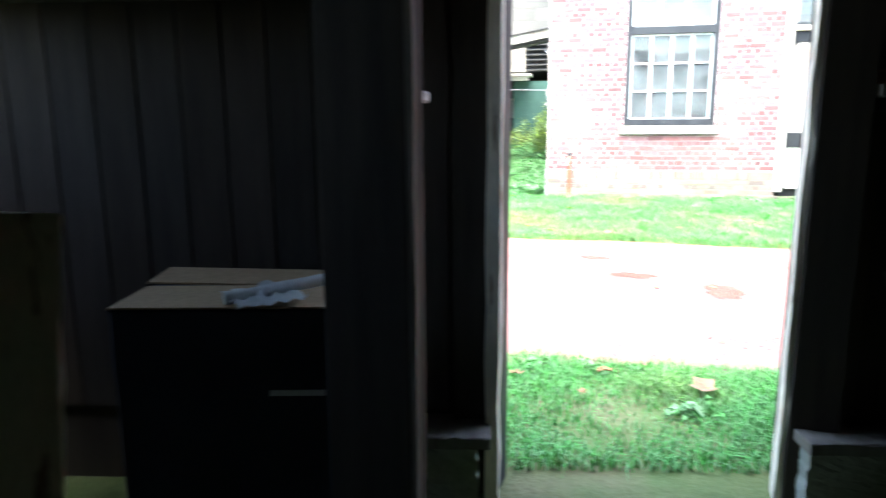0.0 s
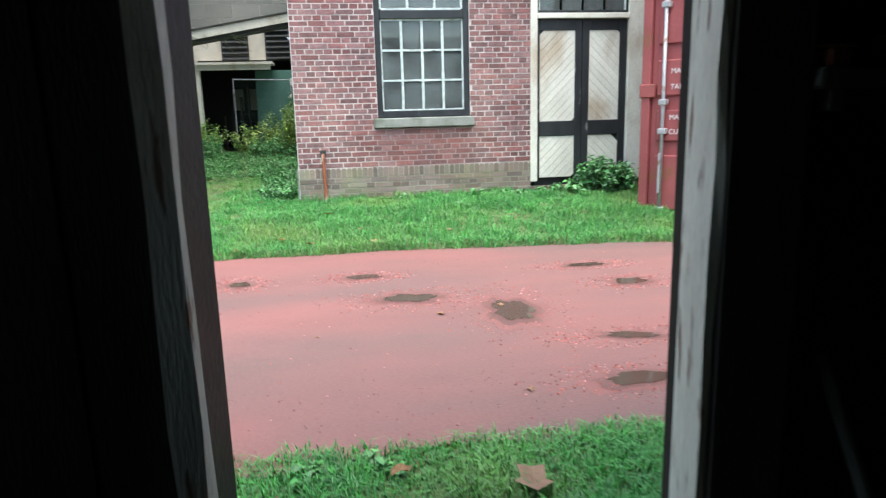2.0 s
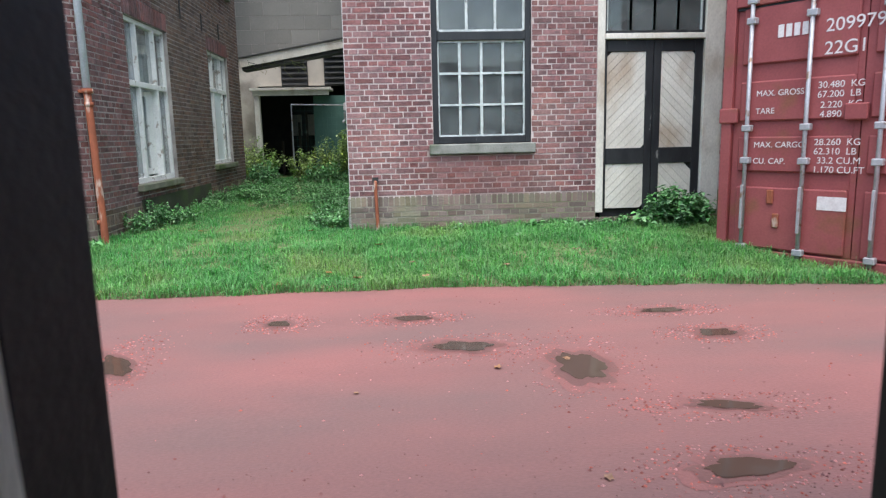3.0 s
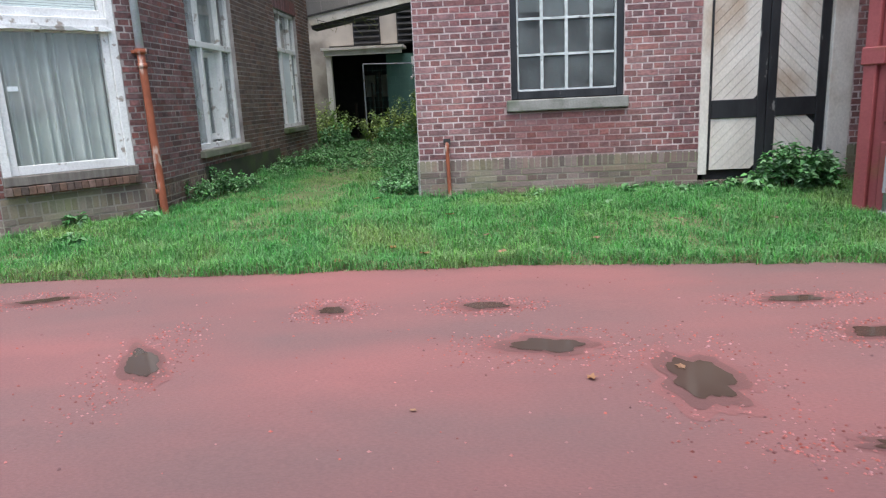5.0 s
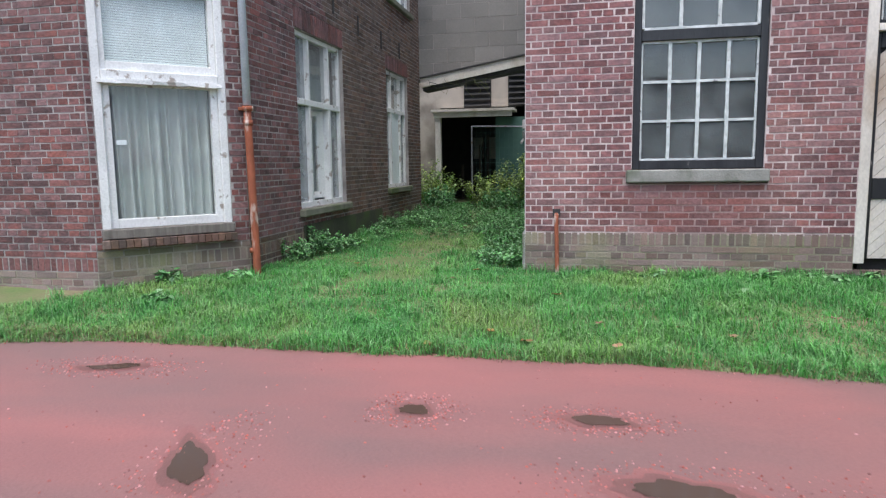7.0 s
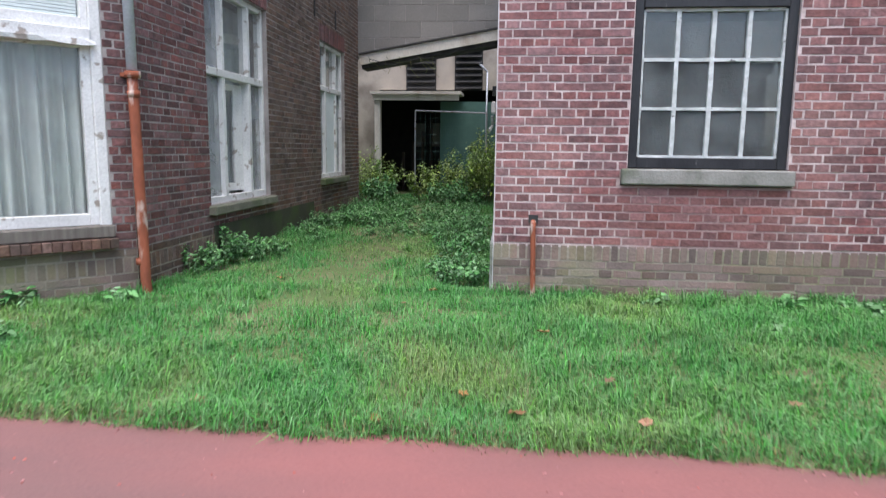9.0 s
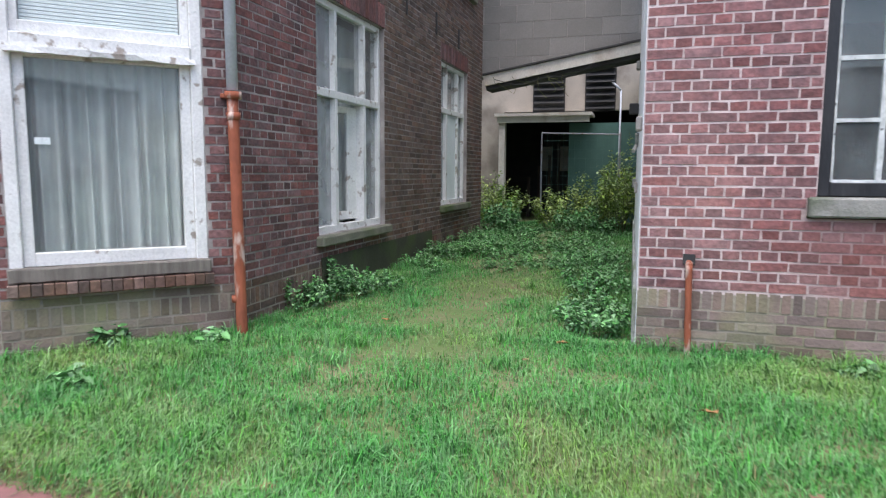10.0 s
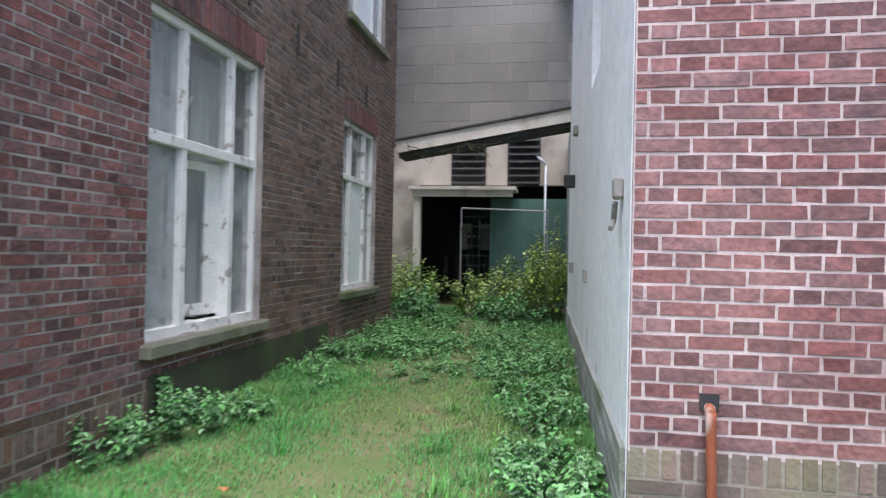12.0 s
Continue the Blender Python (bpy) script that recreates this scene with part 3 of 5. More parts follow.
def frame_bars(specs, material, parent, name, label="", bevel=0.004):
    for s in specs:
        part(name, boxes(s, bevel=bevel), material, parent, label)


def glass(parent, u0, u1, z0, z1, y, material, name="pane"):
    ob = part(name, boxes((u0, u1, y, y + 0.004, z0, z1)), material, parent)
    ob.visible_shadow = False
    return ob


# black sash window
sash = thing("window_1", pose(0, 0, 0))
sash.parent = shop
tagged(sash, "black timber sash window with flaking white glazing bars")
a, b, c, d = WIN
frame_bars([(a, a + 0.065, 0.03, 0.13, c, d), (b - 0.065, b, 0.03, 0.13, c, d), (a + 0.065, b - 0.065, 0.03, 0.13, d - 0.085, d),
            (a + 0.065, b - 0.065, 0.03, 0.13, c, c + 0.075), (a + 0.065, b - 0.065, 0.02, 0.13, 2.195, 2.285)], M["paint_black"], sash, "window_frame")
up, lo = (a + 0.075, b - 0.075, 2.30, 2.765), (a + 0.068, b - 0.068, 1.18, 2.185)
for (u0, u1, z0, z1), cols, rows in ((up, 3, 1), (lo, 4, 3)):
    edge = 0.014
    lines_u = [u0 + (u1 - u0) * k / cols for k in range(cols + 1)]
    lines_z = [z0 + (z1 - z0) * k / rows for k in range(rows + 1)]
    for u in lines_u:
        part("glazing_bar", worn(boxes((u - edge, u + edge, 0.05, 0.085, z0, z1)), 0.0022), M["putty"], sash)
    for z in lines_z:
        part("glazing_bar", worn(boxes((u0 + edge, u1 - edge, 0.052, 0.083, z - 0.011, z + 0.011)), 0.0022), M["putty"], sash)
    for i in range(cols):
        for j in range(rows):
            g = glass(sash, lines_u[i] + edge, lines_u[i + 1] - edge, lines_z[j] + 0.011, lines_z[j + 1] - 0.011, 0.066, M["glass_dim"])
            g.rotation_euler = (random.uniform(-0.006, 0.006), 0, random.uniform(-0.003, 0.003))

# plank double door
door = thing("door_1")
door.parent = shop
tagged(door, "weathered black and cream plank double door under a four-pane fanlight")
a, b, c, d = DOOR
frame_bars([(a, a + 0.085, 0.0, 0.12, 0.29, d), (b - 0.21, b, 0.0, 0.12, 0.29, d), (a + 0.085, b - 0.21, 0.0, 0.12, d - 0.07, d), (a + 0.085, b - 0.21, -0.004, 0.12, 2.185, 2.245)],
           M["paint_cream"], door, "door_frame", bevel=0.006)
f0, f1 = a + 0.085, b - 0.21
frame_bars([(f0, f0 + 0.025, 0.04, 0.1, 2.245, d - 0.07), (f1 - 0.025, f1, 0.04, 0.1, 2.245, d - 0.07), (f0 + 0.025, f1 - 0.025, 0.04, 0.1, 2.245, 2.28), (f0 + 0.025, f1 - 0.025, 0.04, 0.1, d - 0.095, d - 0.07)],
           M["paint_black"], door, "fanlight_frame")
for k in range(4):
    u0, u1 = f0 + 0.03 + (f1 - f0 - 0.06) * k / 4, f0 + 0.03 + (f1 - f0 - 0.06) * (k + 1) / 4
    glass(door, u0 + 0.012, u1 - 0.012, 2.285, d - 0.1, 0.07, M["glass_dim"])
    for u in (u0, u1):
        part("glazing_bar", boxes((u - 0.0115, u + 0.0115, 0.055, 0.085, 2.282, d - 0.097)), M["putty"], door)
midu = (f0 + f1) / 2
for u0, u1, flip in ((f0 + 0.004, midu - 0.003, 1), (midu + 0.003, f1 - 0.004, -1)):
    leaf = thing("door_leaf")
    leaf.parent = door
    s0, s1 = (0.035, 0.085) if flip > 0 else (0.085, 0.09)
    z0, z1 = 0.33, 2.18
    frame_bars([(u0, u0 + s0, 0.045, 0.09, z0, z1), (u1 - s1, u1, 0.045, 0.09, 0.16 if flip > 0 else z0, z1), (u0 + s0, u1 - s1, 0.045, 0.09, 2.055, z1), (u0 + s0, u1 - s1, 0.042, 0.09, 0.83, 1.005)],
               M["paint_black"], leaf, "stile", bevel=0.005)
    for p0, p1 in ((z0, 0.83), (1.005, 2.055)):
        # diagonal boards, cut to the panel
        pu0, pu1, step = u0 + s0, u1 - s1, 0.10
        k = -20
        slope = 1.0 * flip
        while k < 40:
            o0, o1 = p0 + k * step, p0 + (k + 1) * step - 0.005
            bmb = bmesh.new()
            quad = [(pu0 - 1, o0 - slope * 1), (pu1 + 1, o0 + slope * (pu1 - pu0 + 1)), (pu1 + 1, o1 + slope * (pu1 - pu0 + 1)), (pu0 - 1, o1 - slope * 1)]
            fq = bmb.faces.new([bmb.verts.new((u, 0.058, z)) for u, z in quad])
            ex = bmesh.ops.extrude_face_region(bmb, geom=[fq])
            bmesh.ops.translate(bmb, vec=(0, 0.018, 0), verts=[v for v in ex["geom"] if isinstance(v, bmesh.types.BMVert)])
            for co, no in (((pu0, 0, 0), (-1, 0, 0)), ((pu1, 0, 0), (1, 0, 0)), ((0, 0, p0), (0, 0, -1)), ((0, 0, p1), (0, 0, 1))):
                bmesh.ops.bisect_plane(bmb, geom=bmb.verts[:] + bmb.edges[:] + bmb.faces[:], plane_co=co, plane_no=no, clear_outer=True)
            if len(bmb.faces) > 3:
                part("plank", bmb, M["paint_cream"], leaf)
            else:
                bmb.free()
            k += 1
    part("backing", boxes((u0 + s0, u1 - s1, 0.078, 0.086, z0, z1)), M["black_slat_and_shade"], leaf)
# black sheet: the shade behind the door is put into its colour
part("inner_dark", boxes((f0, f1, 0.14, 0.2, 0.1, 2.2)), M["black_slat_and_shade"], door, "black sheet standing in for the dark gap behind the door")
part("threshold", boxes((a, b, -0.01, 0.24, 0.05, 0.2)), M["concrete"], door)

pipe = thing("drain_stub", pose(-0.245, 9.19, 0), "short rusty pipe stub coming out of the brick wall", "pipe")
bm = tube(bmesh.new(), (0.012, -0.035, 0.10), (0, -0.03, 0.69), 0.019, 12)
tube(bm, (0, -0.03, 0.68), (0, 0.03, 0.715), 0.021, 12)
part("tube", worn(bm, 0.0015), M["rust"], pipe, smooth=True)
# no hole is cut: a black plate paints its shade on the wall
part("wall_hole", boxes((-0.034, 0.034, -0.006, 0.003, 0.692, 0.752)), M["black_slat_and_shade"], pipe, "black plate standing in for a shaded hole in the wall")

# ---- left-hand house ----
house = thing("brick_house", Matrix(), "old dark brick house with angled corner and flaking white windows", "building")
front = thing("front_wall", pose(-9.0, 7.897, 0))
bevelw = thing("corner_wall", pose(-4.0, 7.897, 0, 0, 0, 46.5))
alley = thing("alley_wall", pose(-3.098, 8.847, 0, 0, 0, 90))
for w, lab in ((front, "dark red brick front wall"), (bevelw, "angled corner wall of dark brick"), (alley, "brown and red brick wall facing the alley")):
    w.parent = house
    tagged(w, lab)
CL, AL = 1.31, 6.97
BW = (0.06, 1.15, 0.55, 2.78)
W2, W3, W4 = (1.22, 2.70, 0.69, 2.67), (4.70, 6.03, 0.79, 2.69), (4.76, 6.32, 3.84, 5.3)
part("rear_wall", boxes((-9.0, -3.36, 15.56, 15.81, 0, 5.94)), M["brick_brown"], house)
part("end_wall", boxes((-9.0, -8.75, 8.17, 15.55, 0, 5.94)), M["brick_brown"], house)
part("interior_floor", boxes((-8.7, -3.4, 9.1, 15.5, 0.0, 0.3)), M["room"], house)
part("partition", boxes((-5.7, -5.6, 8.2, 15.5, 0.3, 5.9)), M["room"], house)
part("upper_floor", boxes((-8.7, -3.37, 9.1, 15.5, 3.1, 3.25)), M["room"], house)
bm = bmesh.new()
rp = [(-9.2, 7.7, 5.95), (-3.9, 7.7, 5.95), (-2.9, 8.75, 5.95), (-2.9, 15.9, 5.95), (-9.2, 15.9, 5.95), (-6.1, 11.8, 7.6)]
rv = [bm.verts.new(p) for p in rp]
for i in range(5):
    bm.faces.new((rv[i], rv[(i + 1) % 5], rv[5]))
bm.faces.new(rv[4::-1])
part("roof", bm, M["roof"], house, "dark hipped roof")

# big corner window
bw = thing("window_2", pose(0, 0, 0))
bw.parent = bevelw
tagged(bw, "large flaking white window with blind above and net curtain below")
a, b, c, d = BW
frame_bars([(a, a + 0.07, 0.0, 0.12, c + 0.06, d), (b - 0.07, b, 0.0, 0.12, c + 0.06, d), (a + 0.07, b - 0.07, 0.0, 0.12, d - 0.08, d), (a + 0.07, b - 0.07, -0.02, 0.12, 1.90, 1.985)], M["paint_white"], bw, "window_frame", bevel=0.006)
frame_bars([(a + 0.07, a + 0.13, 0.03, 0.1, 0.66, 1.90), (b - 0.13, b - 0.07, 0.03, 0.1, 0.66, 1.90), (a + 0.13, b - 0.13, 0.03, 0.1, 0.66, 0.74), (a + 0.13, b - 0.13, 0.03, 0.1, 1.86, 1.90)], M["paint_white"], bw, "sash")
frame_bars([(a + 0.07, a + 0.115, 0.03, 0.1, 1.985, d - 0.08), (b - 0.115, b - 0.07, 0.03, 0.1, 1.985, d - 0.08), (a + 0.115, b - 0.115, 0.03, 0.1, 1.985, 2.06), (a + 0.115, b - 0.115, 0.03, 0.1, d - 0.13, d - 0.08)], M["paint_white"], bw, "sash")
glass(bw, a + 0.13, b - 0.13, 0.74, 1.86, 0.06, M["glass"])
glass(bw, a + 0.115, b - 0.115, 2.06, d - 0.13, 0.06, M["glass"])
part("window_sill", worn(boxes((a - 0.01, b + 0.01, -0.045, 0.12, 0.575, 0.66), bevel=0.008), 0.003), M["wood_grey"], bw, "bare rotten wooden sill")
part("peeling_drip", worn(boxes((a + 0.04, b - 0.05, -0.04, 0.0, 1.875, 1.905)), 0.006), M["paint_white"], bw)
bm = bmesh.new()
for k in range(19):
    u = a - 0.02 + (b - a + 0.04) * k / 19
    box(bm, u + 0.004, u + 0.060, -0.075, 0.06, 0.50, 0.57, bevel=0.004)
part("brick_sill", bm, M["brick_brown"], bw, "row of upright dark bricks below the window")
bm = bmesh.new()
z = 2.07
while z < d - 0.12:
    box(bm, a + 0.12, b - 0.12, 0.10, 0.118, z, z + 0.017)
    z += 0.0215
part("venetian_blind", bm, M["blind"], bw, "closed white slatted blind")


def curtain(parent, u0, u1, z0, z1, y, folds, material, depth=0.03):
    bm, n = bmesh.new(), folds * 10
    rows = []
    for z, damp in ((z0, 1.0), ((z0 + z1) / 2, 0.9), (z1, 0.6)):
        rows.append([bm.verts.new((u0 + (u1 - u0) * i / n + 0.01 * math.sin(i * 0.37 + z), y + damp * depth * (math.sin(i * 2 * math.pi / 10) + 0.6 * math.sin(i * 0.23 + 1.3)), z)) for i in range(n + 1)])
    for r0, r1 in zip(rows, rows[1:]):
        for i in range(n):
            bm.faces.new((r0[i], r0[i + 1], r1[i + 1], r1[i]))
    return part("curtain", bm, material, parent, "faded pleated net curtain", smooth=True)


curtain(bw, a + 0.12, b - 0.12, 0.72, 1.89, 0.21, 10, M["curtain"], 0.055)
part("sticker", boxes((a + 0.16, a + 0.24, 0.052, 0.056, 1.37, 1.41)), M["blind"], bw, "small white sticker on the glass")
# added dark screen whose colour stands in for the unlit room
part("room_screen", boxes((a - 0.05, b + 0.05, 0.42, 0.44, 0.3, 3.0)), M["room"], bw, "dark screen standing in for the dim room behind")


def casement(name, o, parent, split, label, middle):
    """Three-light window with a transom; middle: 'ajar' or 'boarded'."""
    w = thing(name)
    w.parent = parent
    tagged(w, label)
    u0, u1, z0, z1 = o
    frame_bars([(u0, u0 + 0.05, 0.05, 0.14, z0, z1), (u1 - 0.05, u1, 0.05, 0.14, z0, z1), (u0 + 0.05, u1 - 0.05, 0.05, 0.14, z1 - 0.055, z1), (u0 + 0.05, u1 - 0.05, 0.04, 0.14, split - 0.035, split + 0.035)], M["paint_white"], w, "window_frame", bevel=0.006)
    part("bottom_rail", worn(boxes((u0 + 0.05, u1 - 0.05, 0.04, 0.14, z0, z0 + 0.06)), 0.006), M["paint_white"], w, "badly flaking bottom rail")
    m0, m1 = u0 + (u1 - u0) * 0.30, u0 + (u1 - u0) * 0.72
    for m in (m0, m1):
        part("mullion", worn(boxes((m - 0.028, m + 0.028, 0.042, 0.14, z0 + 0.06, split - 0.035)), 0.002), M["paint_white"], w)
        part("mullion", worn(boxes((m - 0.024, m + 0.024, 0.042, 0.14, split + 0.035, z1 - 0.055)), 0.002), M["paint_white"], w)
    cols = ((u0 + 0.05, m0 - 0.028), (m0 + 0.028, m1 - 0.028), (m1 + 0.028, u1 - 0.05))
    for k, (p, q) in enumerate(cols):
        glass(w, p, q, split + 0.035, z1 - 0.055, 0.09, M["glass_frost"] if k == 0 else M["glass"])
        if k != 1:
            glass(w, p, q, z0 + 0.06, split - 0.035, 0.09, M["glass_frost"])
    p, q = cols[1]
    if middle == "ajar":
        sashp = thing("open_sash", pose(q, 0.12, 0, 0, 0, -14))
        sashp.parent = w
        wd = q - p
        for s in ((-wd, -wd + 0.05, 0, 0.04, z0 + 0.08, split - 0.06), (-0.14, 0, 0, 0.04, z0 + 0.08, split - 0.06), (-wd + 0.05, -0.14, 0, 0.04, z0 + 0.08, z0 + 0.16), (-wd + 0.05, -0.14, 0, 0.04, split - 0.12, split - 0.06)):
            part("sash_rail", boxes(s, bevel=0.004), M["paint_white"], sashp)
        glass(sashp, -wd + 0.05, -0.14, z0 + 0.16, split - 0.12, 0.02, M["glass"])
    else:
        part("white_board", boxes((p, q, 0.07, 0.085, z0 + 0.06, split - 0.035)), M["blind"], w, "plain white board closing the middle light")
    bmz = bmesh.new()
    tube(bmz, (m0 + 0.08, 0.19, split + 0.08), (m0 + 0.40, 0.24, split + 0.4), 0.012, 6)
    part("fallen_rod", bmz, M["paint_white"], w, "loose white rod leaning inside")
    curtain(w, u0 + 0.03, u0 + (u1 - u0) * 0.33, z0 + 0.05, z1 - 0.06, 0.25, 4, M["curtain"])
    curtain(w, u0 + (u1 - u0) * 0.60, u1 - 0.03, z0 + 0.05, z1 - 0.06, 0.27, 5, M["curtain"])
    return w


casement("window_3", W2, alley, 1.895, "tall flaking white casement window with one light ajar", "ajar")
casement("window_4", W3, alley, 2.06, "tall white casement window with a boarded middle light", "boarded")
casement("window_5", W4, alley, 4.75, "upper white casement window", "boarded")
for o in (W2, W3, W4):
    part("window_sill", worn(boxes((o[0] - 0.05, o[1] + 0.05, -0.07, 0.12, o[2] - 0.09, o[2] - 0.004), bevel=0.012), 0.002), M["sill_mossy"], alley, "mossy stone window sill")
part("cellar_recess", boxes((1.25, 4.3, -0.008, 0.0, 0.0, 0.50)), M["mossy_base"], alley, "damp mossy rendered base")
for u, z0, z1 in ((2.4, 3.05, 3.3), (3.35, 2.95, 3.22), (4.45, 2.95, 3.22), (5.5, 2.95, 3.22)):
    part("wall_anchor", boxes((u - 0.014, u + 0.014, -0.02, 0.0, z0, z1), bevel=0.004), M["black_slat_and_shade"], alley, "iron wall anchor")

rain = thing("downpipe", pose(-3.04, 8.80, -0.05), "downpipe, grey above and rusty red cast iron below", "pipe")
part("upper_pipe", tube(bmesh.new(), (0, 0, 1.78), (-0.03, 0.02, 5.9), 0.036, 14), M["pipe_grey"], rain, "grey plastic pipe", smooth=True)
part("lower_pipe", worn(tube(bmesh.new(), (0.03, -0.01, 0.12), (0, 0, 1.74), 0.036, 14), 0.0015), M["rust"], rain, "rusty cast-iron pipe", smooth=True)
for z, r in ((1.75, 0.052), (1.62, 0.043), (0.44, 0.045)):
    part("collar", tube(bmesh.new(), (0.004, 0, z - 0.022), (0.004, 0, z + 0.022), r, 14), M["rust"], rain, smooth=True)
part("bracket", boxes((-0.09, 0.0, -0.005, 0.06, 1.735, 1.765), bevel=0.004), M["rust"], rain)

# ---- end of the alley: block wall, lean-to, yard ----
blockw = thing("block_wall", pose(-4.2, 15.95, 0), "grey concrete block wall above a sloping lean-to fascia", "wall")
bm = bmesh.new()
for p in ((0, 0.03, 2.59), (3.6, 0.03, 3.21), (3.6, 0.03, 6.5), (0, 0.03, 6.5)):
    bm.verts.new(p)
fq = bm.faces.new(bm.verts[:])
ex = bmesh.ops.extrude_face_region(bm, geom=[fq])
bmesh.ops.translate(bm, vec=(0, 0.2, 0), verts=[v for v in ex["geom"] if isinstance(v, bmesh.types.BMVert)])
bmesh.ops.recalc_face_normals(bm, faces=bm.faces[:])
part("mortar", bm, M["lintel"], blockw)
BH, BL = 0.27, 0.54
for j in range(14):
    for i in range(9):
        u0, z0 = i * BL - (BL / 2 if j % 2 else 0), 2.55 + j * BH
        zl = 2.59 + max(u0, 0) * 0.1722 + 0.09
        if u0 > 3.5 or z0 + BH < zl + 0.05:
            continue
        za = max(z0, zl)
        part("block", boxes((max(u0, 0) + 0.004, min(u0 + BL, 3.6) - 0.004, 0.023 + random.uniform(0, 0.004), 0.04, za + 0.003, z0 + BH - 0.003), bevel=0.003), M["block"], blockw)
fascia = thing("lean_to", pose(-3.09, 15.84, 0), "sloping lean-to roof edge with flaking cream fascia board", "lean-to")
ang = math.degrees(math.atan2(0.425, 2.45))
bmf = boxes((0.0, 2.5, 0.0, 0.04, -0.165, 0.0))
bmesh.ops.transform(bmf, matrix=pose(0.0, 0, 2.79, 0, -ang, 0), verts=bmf.verts)
part("fascia_board", worn(bmf, 0.003), M["paint_cream"], fascia)
bmf = boxes((0.0, 2.5, -0.04, 0.2, 0.0, 0.025))
bmesh.ops.transform(bmf, matrix=pose(0.0, 0, 2.795, 0, -ang, 0), verts=bmf.verts)
part("roof_edge", bmf, M["roof"], fascia)
bmf = boxes((0.0, 2.5, 0.08, 0.5, -0.23, -0.02))
bmesh.ops.transform(bmf, matrix=pose(0.0, 0, 2.795, 0, -ang, 0), verts=bmf.verts)
part("soffit", bmf, M["roof"], fascia)
cable = thing("cable", pose(-3.1, 15.80, 0.3), "thin loose cable hanging below the fascia", "cable")
bmc = bmesh.new()
pts = [(0.2 + 1.6 * t, 0, 2.42 + 0.2 * t - 0.16 * math.sin(math.pi * t) * (1 + 0.4 * math.sin(9 * t))) for t in [k / 14 for k in range(15)]]
for p, q in zip(pts, pts[1:]):
    tube(bmc, p, q, 0.006, 5)
part("wire", bmc, M["black_slat_and_shade"], cable)

yard = thing("far_shed", pose(-5.13, 19.0, 0.14), "derelict shed with black louvres above a dark open bay", "shed")
part("upper_wall", boxes((0.5, 5.4, 0.0, 0.2, 2.35, 4.6)), M["far_wall"], yard, "peeling cream boarding")
for u0, u1 in ((2.35, 3.0), (3.4, 4.0)):
    lou = thing("louvre")
    lou.parent = yard
    part("louvre_back", boxes((u0, u1, -0.03, 0.0, 2.33, 3.3)), M["black_slat_and_shade"], lou)
    for k in range(7):
        bmf = boxes((u0 + 0.02, u1 - 0.02, -0.05, 0.05, -0.008, 0.008))
        bmesh.ops.transform(bmf, matrix=pose(0, -0.07, 2.40 + k * 0.13, 40), verts=bmf.verts)
        part("slat", bmf, M["black_slat_and_shade"], lou)
part("canopy_board", boxes((1.75, 3.55, -0.7, -0.62, 2.08, 2.2)), M["paint_cream"], yard, "white canopy edge")
part("canopy", boxes((1.7, 3.6, -0.75, 0.0, 2.2, 2.26)), M["paint_cream"], yard)
part("bay_post", boxes((1.78, 1.90, -0.66, -0.5, 0.0, 2.08)), M["paint_cream"], yard)
# bay back and sides coloured black to stand in for deep shade
part("bay_back", boxes((0.5, 5.6, 3.0, 3.1, 0.0, 4.6)), M["black_slat_and_shade"], yard)
part("bay_side", boxes((0.4, 0.5, 0.0, 3.0, 0.0, 4.6)), M["black_slat_and_shade"], yard)
part("bay_side", boxes((5.5, 5.6, 0.0, 3.0, 0.0, 4.6)), M["black_slat_and_shade"], yard)
part("bay_roof", boxes((0.3, 5.7, 0.0, 3.2, 4.6, 4.7)), M["roof"], yard)
part("lower_wall", boxes((0.5, 1.75, 0.0, 0.2, 0.0, 2.35)), M["far_wall"], yard)
part("green_sheet", boxes((3.1, 4.6, -0.02, 0.04, 0.0, 2.1)), M["green_sheet"], yard, "faded green corrugated sheet")
for k in range(3):
    part("bay_window", boxes((2.1 + 0.45 * k, 2.38 + 0.45 * k, 2.9, 2.98, 1.15, 1.75)), M["far_wall"], yard, "pale board deep in the bay")
bmp = tube(bmesh.new(), (4.1, -0.08, 0.2), (4.1, -0.08, 2.72), 0.018, 8)
tube(bmp, (4.1, -0.08, 2.72), (3.92, -0.08, 2.9), 0.022, 8)
part("drainpipe", bmp, M["pipe_grey"], yard, smooth=True)
for k in range(6):
    part("stored_timber", boxes((2.05 + 0.22 * k, 2.11 + 0.22 * k, 1.2 + 0.1 * (k % 3), 1.3 + 0.1 * (k % 3), 0.0, 1.0 + 0.25 * ((k * 5) % 4)), bevel=0.006), M["wood_dark"], yard)
twigs = thing("hanging_creeper", pose(-2.95, 15.82, 2.66), "thin bare creeper twigs hanging under the fascia", "creeper")
rt = random.Random(8)
for k in range(9):
    bmt = bmesh.new()
    p = Vector((rt.uniform(0, 1.5), rt.uniform(-0.02, 0.05), 0.1))
    for q in range(6):
        nxt = p + Vector((rt.uniform(-0.05, 0.12), rt.uniform(-0.03, 0.03), rt.uniform(-0.09, 0.02)))
        tube(bmt, p, nxt, 0.004, 5)
        p = nxt
    part("twig", bmt, M["stem"], twigs)
fence = thing("wire_fence", pose(-2.36, 17.5, 0.18), "grey steel mesh fence panel standing in shrubs", "fence")
for p, q in (((0, 0, 0.1), (0, 0, 1.78)), ((1.4, 0, 0.1), (1.4, 0, 1.78)), ((0, 0, 1.78), (1.4, 0, 1.74))):
    part("fence_tube", tube(bmesh.new(), p, q, 0.014, 8), M["steel"], fence)
bmw = bmesh.new()
